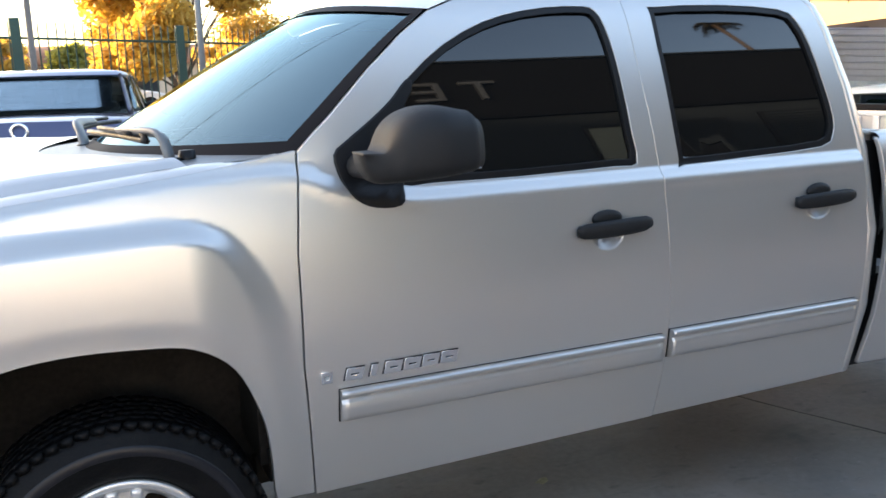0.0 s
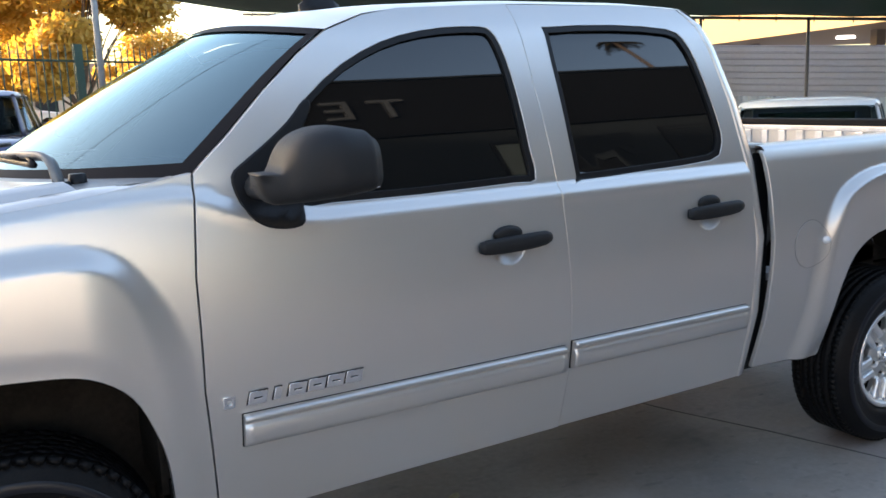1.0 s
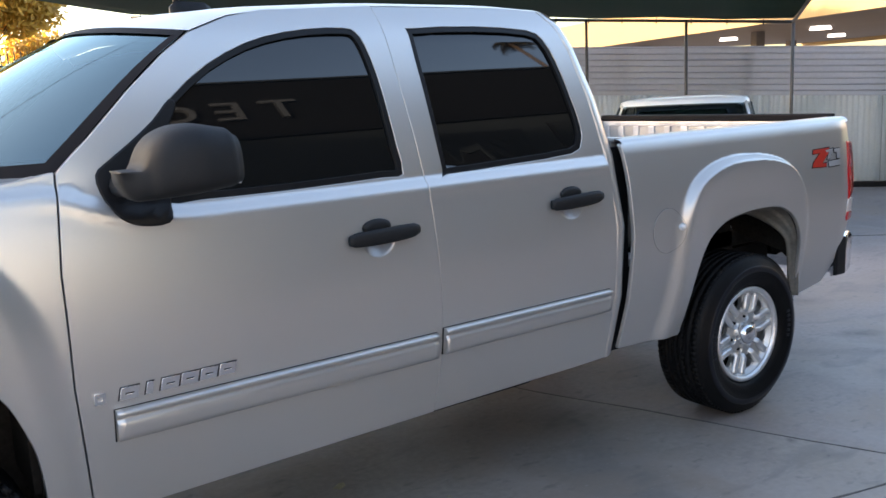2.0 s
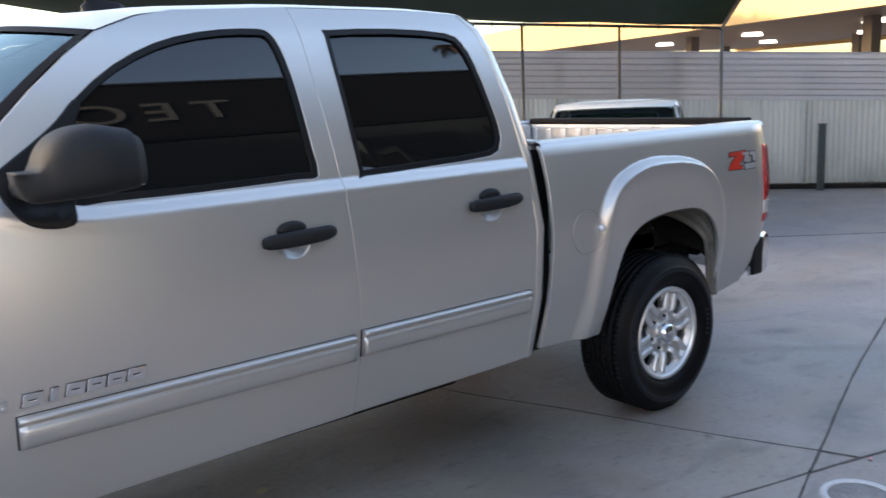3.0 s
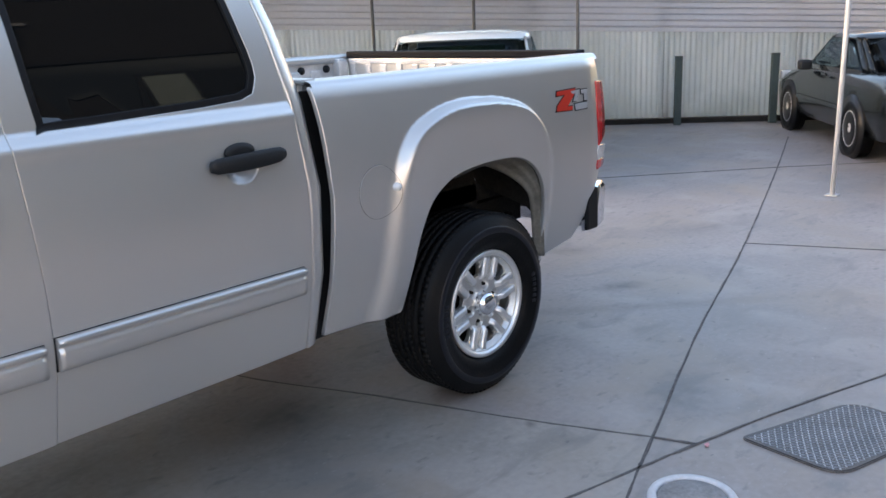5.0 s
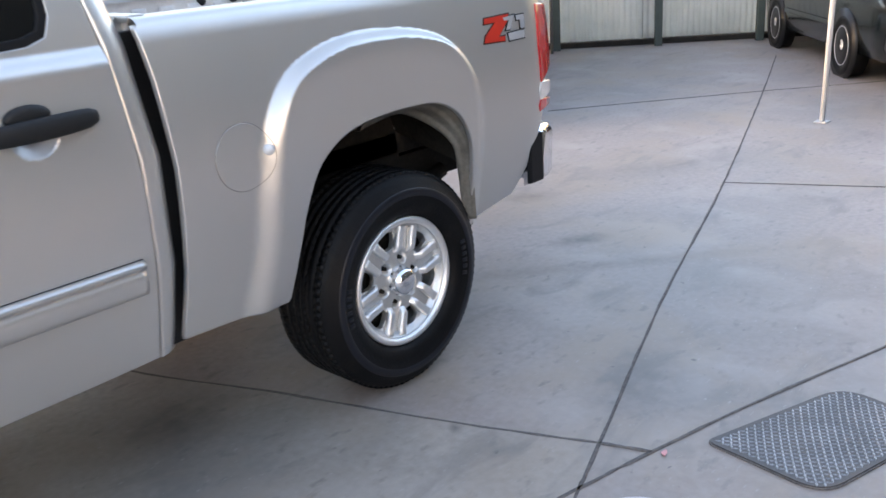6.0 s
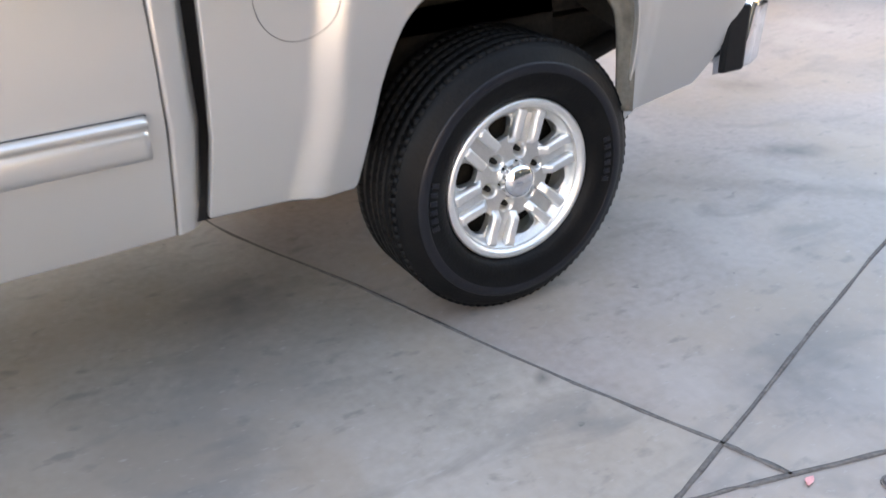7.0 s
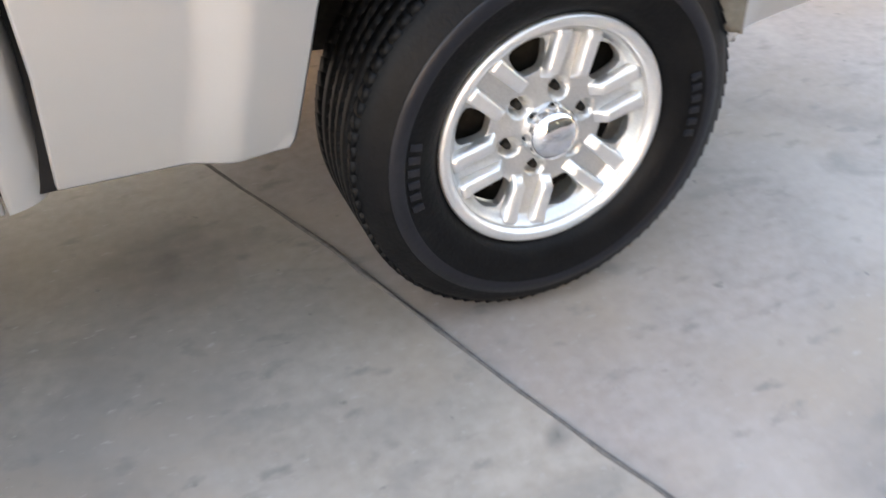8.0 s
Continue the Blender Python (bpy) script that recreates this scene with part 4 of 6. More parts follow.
def rib_mesh():
    """One rib of a pair: a rounded bar that rises from the disc and runs out to the rim's lip."""
    bm = bmesh.new()
    rings = []
    for k in range(11):
        u = k / 10
        r = 0.098 + 0.107 * u
        half = 0.0135 + 0.0035 * u
        rise_ = 0.027 * sstep(0.0, 0.22, u) * (1 - 0.45 * sstep(0.86, 1.0, u))
        foot = 0.050 - 0.012 * sstep(0.8, 1.0, u)
        rings.append([(r, foot, -half), (r, foot - 0.6 * rise_, -half * 0.97), (r, foot - 0.92 * rise_, -half * 0.80), (r, foot - rise_, -half * 0.45), (r, foot - rise_, half * 0.45), (r, foot - 0.92 * rise_, half * 0.80), (r, foot - 0.6 * rise_, half * 0.97), (r, foot, half)])
    loft(bm, rings)
    bmesh.ops.recalc_face_normals(bm, faces=bm.faces)
    return bm


def wheel_windows():
    holes = []
    for j in range(6):
        b = math.pi / 3 * j + math.pi / 6
        shape = [(0.128, -0.15), (0.124, 0.0), (0.128, 0.15), (0.152, 0.215), (0.188, 0.205), (0.197, 0.0), (0.188, -0.205), (0.152, -0.215)]
        holes.append(curve_pts([(r * math.cos(b + d), r * math.sin(b + d)) for r, d in shape], 3, True))
    return holes


def build_wheel(name, blocky):
    """A wheel round the origin, its outer face towards -y."""
    w = new(name)
    R = R_TYRE
    bm = bmesh.new()
    prof = [(0.205, 0.20), (0.225, 0.235), (0.27, 0.262), (0.33, 0.268), (0.372, 0.255), (R - 0.012, 0.235), (R - 0.004, 0.215)]
    grooves = [0.200, 0.158, 0.125, 0.092, 0.050]
    for g in grooves:
        prof += [(R, g + 0.008), (R - 0.010, g + 0.006), (R - 0.010, g - 0.004), (R, g - 0.006)]
    prof += [(R - 0.002, 0.034), (R - 0.012, 0.012), (R - 0.024, 0.004), (0.366, -0.006), (0.352, -0.012), (0.348, -0.016), (0.318, -0.020), (0.314, -0.016), (0.285, -0.014), (0.262, -0.004), (0.250, 0.006), (0.243, 0.016), (0.234, 0.024), (0.220, 0.05)]
    revolve(bm, prof, 96)
    bmesh.ops.recalc_face_normals(bm, faces=bm.faces)
    part("tyre", bm, TYRE, w, "black tyre with a ribbed tread")
    bm = bmesh.new()
    revolve(bm, [(0.3475, -0.0175), (0.345, -0.0205), (0.321, -0.0225), (0.3185, -0.0205)], 96)
    for j in range(10):
        for c, n in ((0.6, 6), (3.7, 6)):
            if j < n:
                a = c + 0.085 * j
                m = pose(0, 0, 0, 0, -math.degrees(a)) @ Matrix.Translation((0.300, -0.0165, 0))
                box(bm, (-0.011, -0.002, -0.008), (0.011, 0.002, 0.006), m, 0.001)
    part("tyre_band", bm, BAND, w, "raised sidewall ring")
    bm = bmesh.new()
    rnd = random.Random(4)
    n = 66
    rows = [(0.034, 0.026), (0.072, 0.030), (0.108, 0.024), (0.142, 0.024), (0.178, 0.030), (0.222, 0.036)] if not blocky else [(0.020, 0.044), (0.062, 0.034), (0.100, 0.034), (0.138, 0.034), (0.176, 0.034), (0.218, 0.042)]
    n = 90 if not blocky else 62
    for k in range(n):
        for q, (y, wd) in enumerate(rows):
            a = 360 / n * (k + 0.37 * q)
            skew = (26 if blocky else 12) * (1 if q % 2 else -1)
            m = pose(0, 0, 0, 0, a) @ Matrix.Translation((R - 0.005, y, 0)) @ pose(0, 0, 0, skew)
            ln = 2 * math.pi * R / n * (0.78 if blocky else 0.90)
            box(bm, (-0.012, -wd / 2, -ln / 2), (0.0055 if blocky else 0.0045, wd / 2, ln / 2), m)
    part("tread", bm, TYRE, w, "tread blocks")["kind"] = "stuff"
    circle = [(0.215 * math.cos(a), 0.215 * math.sin(a)) for a in np.linspace(0, 2 * math.pi, 72, endpoint=False)]
    hub_hole = [(0.040 * math.cos(a), 0.040 * math.sin(a)) for a in np.linspace(0, 2 * math.pi, 24, endpoint=False)]
    panel("rim_face", circle, rim_face, ALLOY_DULL, w, "polished six-spoke alloy wheel face", (*wheel_windows(), hub_hole), 0.022, 0.0062, round_edge=0.0025)
    first = None
    for j in range(12):
        if first is None:
            first = rib = part("rib", rib_mesh(), ALLOY, w)
        else:
            rib = new("rib", first.data)
            rib.parent = w
        rib.matrix_basis = pose(0, 0, 0, 0, -60 * (j // 2)) @ Matrix.Translation((0, 0, 0.033 if j % 2 else -0.033))
    bm = bmesh.new()
    revolve(bm, [(0.212, 0.030), (0.214, 0.020), (0.220, 0.010), (0.229, 0.006), (0.236, 0.007), (R_RIM, 0.012), (R_RIM, 0.024), (0.218, 0.06), (0.215, 0.09), (0.205, 0.24)], 96)
    bmesh.ops.recalc_face_normals(bm, faces=bm.faces)
    part("rim_lip", bm, ALLOY, w)
    bm = bmesh.new()
    revolve(bm, [(0.0, -0.010), (0.026, -0.008), (0.044, -0.001), (0.053, 0.012), (0.057, 0.030), (0.059, 0.058)], 40)
    bmesh.ops.recalc_face_normals(bm, faces=bm.faces)
    part("hub_cap", bm, CHROME, w, "chrome hub cap")
    for j in range(6):
        b = math.pi / 3 * j
        bm = bmesh.new()
        bmesh.ops.create_cone(bm, cap_ends=True, segments=6, radius1=0.0095, radius2=0.007, depth=0.022, matrix=Matrix.Translation((0.083 * math.cos(b), 0.058, 0.083 * math.sin(b))) @ pose(0, 0, 0, 90))
        part("lug_nut", bm, UNDER, w)
    bm = bmesh.new()
    revolve(bm, [(0.05, 0.112), (0.204, 0.112), (0.204, 0.13), (0.05, 0.13)], 40, closed=True)
    part("brake_disc", bm, UNDER, w)
    return w


for x in (0.0, 3.645):
    first = build_wheel("wheel", x == 0.0)
    for far in (False, True):
        w = first if not far else copy_thing(first, pose(0, 0, 0))
        w.parent = truck
        w.matrix_parent_inverse = truck.matrix_basis.inverted()
        w.matrix_basis = Matrix.Translation((x, 0.012 if not far else WIDE - 0.012, R_TYRE - 0.003)) @ pose(0, 0, 0, 0, 45 if x else 33, 180 if far else 0)

# wheel wells and underbody
for x0, arch in ((-0.05, FRONT_ARCH), (3.56, REAR_ARCH)):
    for far in (False, True):
        bm = bmesh.new()
        top = [p for p in arch]
        rings = []
        for y, g in ((0, 1.02), (0.10, 1.05), (0.42, 1.05)):
            ring = []
            for px, pz in top:
                yy = y or side(px, pz) + 0.02
                if px > 3.8:                     # the liner ends above the rear lower corner, open to the ground behind
                    yy = min(yy, 0.045 + 0.40 * sstep(0.70, 0.84, pz))
                ring.append(((px - x0) * g + x0, WIDE - yy if far else yy, (pz - 0.5) * g + 0.5))
            rings.append(ring)
        loft(bm, rings, closed=False)
        rings = [[((px - x0) * g + x0, WIDE - 0.42 if far else 0.42, max(0.46 if px < 3.55 else 0.66, (pz - 0.5) * g + 0.5)) for px, pz in top] for g in (1.05, 0.3)]
        loft(bm, rings, closed=False)
        part("wheel_well", bm, UNDER, truck, "dark wheel well liner")
boxed("fuel_tank", (1.3, 0.62, 0.21), (2.75, 1.1, 0.55), UNDER, truck, "", 0.03)
boxed("gearbox", (-0.3, 0.70, 0.21), (1.32, 1.3, 0.6), UNDER, truck, "", 0.05)
for x in (0.55, 1.25, 2.7):
    boxed("crossmember", (x, 0.5, 0.36), (x + 0.10, WIDE - 0.5, 0.52), UNDER, truck, "", 0.01)
bm = bmesh.new()
tube(bm, [(0.6, 1.35, 0.42), (2.9, 1.35, 0.42), (3.2, 1.4, 0.62), (4.4, 1.6, 0.60)], 0.04, 10)
tube(bm, [(1.6, 1.35, 0.42), (2.4, 1.35, 0.42)], 0.11, 12)
part("exhaust", bm, UNDER, truck)
for y0, y1 in ((0.50, 0.58), (WIDE - 0.58, WIDE - 0.50)):
    boxed("frame_rail", (0.45, y0, 0.35), (2.9, y1, 0.56), UNDER, truck)
    boxed("frame_rail", (-0.7, y0, 0.56), (4.5, y1, 0.70), UNDER, truck)
bm = bmesh.new()
tube(bm, [(3.645, 0.20, 0.40), (3.645, WIDE - 0.20, 0.40)], 0.045, 14)
bmesh.ops.create_uvsphere(bm, u_segments=16, v_segments=10, radius=0.15, matrix=pose(3.645, 1.0, 0.40))
part("rear_axle", bm, UNDER, truck)
bm = bmesh.new()
tube(bm, [(0, 0.25, 0.40), (0, WIDE - 0.25, 0.40)], 0.05, 12)
part("front_axle", bm, UNDER, truck)
for y in (0.46, WIDE - 0.46):
    bm = bmesh.new()
    tube(bm, [(3.0, y, 0.60), (3.3, y, 0.50), (3.645, y, 0.46), (4.0, y, 0.50), (4.35, y, 0.60)], 0.035, 8)
    part("leaf_spring", bm, UNDER, truck)
for y0, y1 in ((0.10, 0.9), (WIDE - 0.9, WIDE - 0.10)):
    boxed("splash_panel", (0.440, y0 + (0.05 if y0 < 1 else 0), 0.50), (0.50, y1 - (0.05 if y0 > 1 else 0), 1.05), SEAL, truck, "", 0.004)
boxed("cab_floor", (0.42, 0.12, 0.50), (2.72, WIDE - 0.12, 0.60), UNDER, truck)
boxed("engine_block", (-0.6, 0.48, 0.62), (0.4, WIDE - 0.48, 1.22), UNDER, truck)
boxed("firewall", (0.40, 0.14, 0.55), (0.50, WIDE - 0.14, 1.43), UNDER, truck)
boxed("bed_underside", (2.86, 0.42, 0.74), (4.45, WIDE - 0.42, 0.83), UNDER, truck)
# dusty inner flange behind the rear wheel, pressed with one bead
for far in (False, True):
    bm = bmesh.new()
    arc = REAR_ARCH[26:]
    rings = []
    for k, (px, pz) in enumerate(arc):
        f = k / (len(arc) - 1)
        dx, dz = -(0.25 + 0.75 * f), -(1 - f) * 0.8
        ring = []
        for inward, y in ((0.0, 0.022), (0.012, 0.034), (0.016, 0.060), (0.026, 0.072), (0.040, 0.076), (0.052, 0.090), (0.058, 0.125), (0.075, 0.150), (0.10, 0.160), (0.10, 0.20)):
            wide = inward * (1.15 - 0.85 * f)
            y *= 1.0 - 0.76 * sstep(0.34, 0.72, f)
            ring.append((px + 0.004 + dx * wide, WIDE - y if far else y, max(0.53, pz + 0.004 + dz * wide)))
        rings.append(ring)
    loft(bm, rings, closed=False)
    bmesh.ops.solidify(bm, geom=list(bm.faces), thickness=0.003)
    part("inner_flange", bm, DUSTY, truck, "dusty beige inner flange of the wheel well")

# cabin
dash = boxed("dashboard", (0.50, 0.16, 1.08), (0.92, WIDE - 0.16, 1.43), SEAL, truck, "", 0.06)
for y in (0.45, 1.20):
    boxed("seat_cushion", (1.25, y, 0.85), (1.75, y + 0.45, 1.02), SEAT, truck, "", 0.05)
    boxed("seat_back", (1.68, y, 0.95), (1.82, y + 0.45, 1.52), SEAT, truck, "", 0.06, m=None)
    boxed("headrest", (1.72, y + 0.10, 1.55), (1.82, y + 0.35, 1.74), SEAT, truck, "", 0.04)
bm = bmesh.new()
ring = [(1.08 + 0.07 * math.sin(a), 0.62 + 0.19 * math.cos(a), 1.34 + 0.175 * math.sin(a)) for a in np.linspace(0, 2 * math.pi, 25)]
tube(bm, ring, 0.015, 8, cap=False)
tube(bm, [(1.06, 0.44, 1.33), (1.06, 0.80, 1.33)], 0.02, 8)
tube(bm, [(1.06, 0.62, 1.33), (0.9, 0.62, 1.25)], 0.04, 8)
part("steering_wheel", bm, SEAL, truck)


# mirrors
def door_mirror(far, parent):
    f = (lambda y: WIDE - y) if far else (lambda y: y)
    plate = curve_pts([(0.660, 1.465), (0.70, 1.500), (0.77, 1.548), (0.846, 1.606), (0.905, 1.664), (0.912, 1.640), (0.866, 1.560), (0.858, 1.46), (0.850, 1.36), (0.835, 1.318), (0.76, 1.318), (0.705, 1.345), (0.672, 1.40)], 3, True)
    panel("mirror_base", plate, lambda x, z: side(x, z) - 0.008, SEAL, parent, "black mirror base", (), 0.03, 0.05, flip=WIDE if far else None, round_edge=0.006)
    bm = bmesh.new()
    rings = []
    for k in range(33):
        # a lower body that starts further forward, and the domed upper shell that swells out of it
        u = k / 32
        x = 0.634 + 0.300 * u
        uu = max(0.0, (x - 0.688) / 0.246)
        grow = max(0.0, 1 - (1 - min(1, uu / 0.60)) ** 2.6) ** 0.5
        start = max(0.12, 1 - (1 - min(1, u / 0.16)) ** 2) ** 0.5
        end = 1 - 0.14 * sstep(0.60, 0.95, u) - 0.18 * sstep(0.90, 1.0, u)
        deep = (0.40 + 0.60 * max(grow, 0.5 * sstep(0.0, 0.3, u))) * end
        ring = []
        for a in np.linspace(0, 2 * math.pi, 36, endpoint=False):
            c, s_ = math.cos(a), math.sin(a)
            up = s_ > 1e-6
            cc = math.copysign(abs(c) ** (0.62 if up else 0.5), c)
            z = 1.490 + (0.112 * grow * end + 0.003) * abs(s_) ** 0.75 if up else 1.486 - (0.078 - 0.020 * u) * start * (end ** 0.5) * abs(s_) ** 0.6
            yo = -0.245 + 0.03 * (1 - u) + (0.128 if up else 0.1315) * cc * deep * (1.0 if up else 0.55 + 0.45 * start)
            ring.append((x, f(yo), z))
        rings.append(ring)
    loft(bm, rings)
    bmesh.ops.recalc_face_normals(bm, faces=bm.faces)
    shell = part("mirror_shell", bm, PLASTIC, parent, "rounded dark grey mirror shell")
    bm = bmesh.new()
    tube(bm, [(0.715, f(0.03), 1.435), (0.715, f(-0.06), 1.44), (0.72, f(-0.17), 1.445)], [0.036, 0.034, 0.034], 12)
    part("mirror_arm", bm, PLASTIC, parent)
    boxed("mirror_glass", (0.905, min(f(-0.32), f(-0.17)), 1.44), (0.932, max(f(-0.32), f(-0.17)), 1.55), CHROME, shell)


door_mirror(False, left_doors[0])
door_mirror(True, right_doors[0])
# roof aerial: a low foot and a mast
bm = bmesh.new()
rings = []
for u in np.linspace(0, 1, 7):
    x, h, w = 1.245 + 0.17 * u, 0.040 * (1 - 0.45 * u) * min(1, 6 * u + 0.4) * min(1, 5 * (1 - u) + 0.3), 0.026 * min(1, 4 * u + 0.4) * min(1, 4 * (1 - u) + 0.3)
    rings.append([(x, 1.015 + w * b, 1.985 + 0.01 * u + c * (h + 0.035)) for b, c in ((-1, 0), (-0.9, 0.5), (-0.45, 1.0), (0.45, 1.0), (0.9, 0.5), (1, 0))])
loft(bm, rings)
foot = part("aerial_foot", bm, SEAL, truck, "small black roof aerial foot")
bm = bmesh.new()
tube(bm, [(1.262, 1.015, 2.02), (1.282, 1.015, 2.09), (1.315, 1.015, 2.24)], [0.013, 0.010, 0.005], 8)
part("aerial_mast", bm, SEAL, foot)

# badges on the doors: plain chrome blocks in place of the model's name
for k in range(6):
    x, z0 = 0.634 + 0.060 * k, 0.818 + 0.001 * k
    slim = k == 1
    shape = [(0.0, 0.0), (0.052, 0.0), (0.060, 0.036), (0.008, 0.036)] if not slim else [(0.016, 0.0), (0.034, 0.0), (0.042, 0.036), (0.024, 0.036)]
    plate = [(x + a, z0 + b) for a, b in shape]
    slot = [] if slim else [[(x + a, z0 + b) for a, b in ((0.017, 0.0145), (0.042, 0.0145), (0.0445, 0.0205), (0.0185, 0.0205))]]
    b_ = panel("badge", plate, lambda q, z: side(q, z) - 0.010, CHROME, left_doors[0], "chrome block badge", slot, 0.010, 0.2, round_edge=0.0015)
    panel("badge_edge", grown(plate, 0.0022), lambda q, z: side(q, z) - 0.004, PLASTIC, b_, "", (), 0.004, 0.2, round_edge=0.0005)
panel("badge", [(0.566, 0.818), (0.597, 0.818), (0.597, 0.851), (0.566, 0.851)], lambda q, z: side(q, z) - 0.006, CHROME, left_doors[0], "small square chrome badge", ([(0.574, 0.827), (0.589, 0.827), (0.589, 0.842), (0.574, 0.842)],), 0.006, 0.2, round_edge=0.001)
# decal on the bedside: plain red and grey shapes
for name, shape, m_ in (("decal", [(4.155, 1.268), (4.30, 1.272), (4.285, 1.245), (4.225, 1.195), (4.265, 1.195), (4.262, 1.178), (4.140, 1.182), (4.150, 1.205), (4.215, 1.250), (4.150, 1.250)], RED_VINYL),
                        ("decal", [(4.262, 1.268 - 0.006), (4.335, 1.265), (4.30, 1.215), (4.275, 1.215), (4.298, 1.250), (4.268, 1.250)], GREY_VINYL),
                        ("decal", [(4.345, 1.262), (4.395, 1.262), (4.39, 1.212), (4.365, 1.212), (4.366, 1.245), (4.345, 1.245)], GREY_VINYL),
                        ("decal", [(4.285, 1.202), (4.385, 1.204), (4.385, 1.176), (4.290, 1.174)], GREY_VINYL)):
    d_ = panel(name, shape, lambda q, z: side(q, z) - 0.0045, m_, left_doors[2], "", (), 0.002, 0.1, round_edge=0.0004)
    panel("decal_outline", grown(shape, 0.0045), lambda q, z: side(q, z) - 0.002, PLASTIC, d_, "", (), 0.002, 0.1, round_edge=0.0004)


# ---- corrugated wall, bollards ----
def wall_pt(s, out, z):
    p = WALL_AT + float(s) * WALL_ALONG - float(out) * WALL_IN
    return (p.x, p.y, z)


def top_z(s):
    return 1.985 - 0.055 * s


def mid_z(s):
    return 1.30 - 0.042 * s


wall = root("wall_east", wall_pt(0, 0, 0), "corrugated metal yard wall, pale below and grey above", "wall", kind="structure")
S0, S1 = -13.0, 9.0


def sheet_low(s0, s1):
    bm = bmesh.new()
    n = int((s1 - s0) / 0.0095)
    rows = []
    for k in range(n + 1):
        s = s0 + (s1 - s0) * k / n
        o = 0.012 * math.sin(2 * math.pi * s / 0.076)
        rows.append([bm.verts.new(wall_pt(s, o, z)) for z in (0.085, mid_z(s) + 0.02)])
    for a, b in zip(rows, rows[1:]):
        bm.faces.new((a[0], b[0], b[1], a[1]))
    bmesh.ops.solidify(bm, geom=list(bm.faces), thickness=0.0015)
    return link("metal_sheet", bm, SHEET_PALE, wall)


def sheet_high(s0, s1, lift):
    bm = bmesh.new()
    rows = []
    ribs = 8
    for k in range(ribs):
        # a broad flat, then a narrow groove
        for f, o in ((0.0, 0.045), (0.66, 0.050), (0.72, 0.010), (0.90, 0.006), (0.97, 0.045)):
            u = (k + f) / ribs
            rows.append([bm.verts.new(wall_pt(s, o + lift, mid_z(s) + (top_z(s) - mid_z(s)) * u)) for s in (s0, s1)])
    for a, b in zip(rows, rows[1:]):
        bm.faces.new((a[0], a[1], b[1], b[0]))
    bmesh.ops.solidify(bm, geom=list(bm.faces), thickness=0.0015)
    return link("metal_sheet", bm, SHEET_GREY, wall, smooth=False)


s = S0
while s < S1:
    sheet_low(s, min(s + 0.88, S1))
    s += 0.87
s, k = S0, 0
while s < S1:
    sheet_high(s, min(s + 3.68, S1), 0.004 * (k % 2))
    s, k = s + 3.66, k + 1
bm = bmesh.new()
for s in np.arange(S0, S1, 1.83):
    box(bm, (-0.04, -0.04, 0), (0.04, 0.04, 1), Matrix.Translation(wall_pt(s, -0.06, 0)) @ Matrix.Diagonal((1, 1, top_z(s), 1)))
link("wall_frame", bm, STEEL, wall, smooth=False)
bm = bmesh.new()
rows = [[bm.verts.new(wall_pt(s, o, z)) for o, z in ((0.03, -0.02), (0.03, 0.075), (-0.12, 0.075))] for s in (S0, S1)]
for j in range(2):
    bm.faces.new((rows[0][j], rows[1][j], rows[1][j + 1], rows[0][j + 1]))
link("wall_foot", bm, UNDER, wall, smooth=False)


def bollard(p):
    bm = bmesh.new()
    box(bm, (-0.048, -0.048, 0), (0.048, 0.048, 0.95), None, 0.006)
    box(bm, (-0.052, -0.052, 0.95), (0.052, 0.052, 0.965), None, 0.004)
    ob = link("bollard", bm, POST_GREEN, smooth=False)
    ob.matrix_basis = Matrix.Translation(p) @ pose(0, 0, 0, 0, 0, -53.6)
    return tagged(ob, "dark green square steel post before the metal wall", "bollard", "posts along the wall")


b1 = bollard((12.39, 3.78, 0))
for q in ((13.17, 2.72, 0), (13.97, 1.63, 0), (11.6, 4.87, 0)):
    copy_thing(b1, Matrix.Translation(q) @ pose(0, 0, 0, 0, 0, -53.6))

# thin white pole with a foot plate
pole = root("pole", (8.58, 0.275, 0), "thin white steel pole on a small foot plate", "pole")
bm = bmesh.new()
tube(bm, [(8.58, 0.275, 0.005), (8.60, 0.262, 2.0), (8.615, 0.25, 3.4)], 0.021, 12)
part("pole_shaft", bm, WHITE_SIGN, pole)
boxed("foot_plate", (8.53, 0.225, 0.0), (8.63, 0.325, 0.010), STEEL, pole)

# ---- manhole and tread plate ----
mh = root("manhole", (3.365, -1.10, 0), "round concrete manhole cover in a pale ring", "manhole cover", kind="structure")
bm = bmesh.new()
revolve(bm, [(0.120, 0.0), (0.121, 0.008), (0.126, 0.011), (0.147, 0.011), (0.153, 0.0)], 48)
bmesh.ops.transform(bm, matrix=Matrix.Translation((3.365, -1.10, 0)) @ pose(0, 0, 0, 90), verts=bm.verts)
bmesh.ops.recalc_face_normals(bm, faces=bm.faces)
link("manhole_ring", bm, mat("pale_ring", (0.52, 0.52, 0.53), 0.5, 0, 0.1, 6, 60, 0.1), mh)
bm = bmesh.new()
revolve(bm, [(0.0, 0.008), (0.114, 0.008), (0.118, 0.003)], 48)
bmesh.ops.transform(bm, matrix=Matrix.Translation((3.365, -1.10, 0)) @ pose(0, 0, 0, 90), verts=bm.verts)
bmesh.ops.recalc_face_normals(bm, faces=bm.faces)
link("manhole_lid", bm, mat("worn_lid", (0.22, 0.21, 0.205), 0.7, 0, 0.25, 14, 80, 0.3), mh)

plate_corners = [Vector(p) for p in ((3.872, -1.040, 0), (4.455, -1.262, 0), (4.37, -1.60, 0), (3.812, -1.425, 0))]


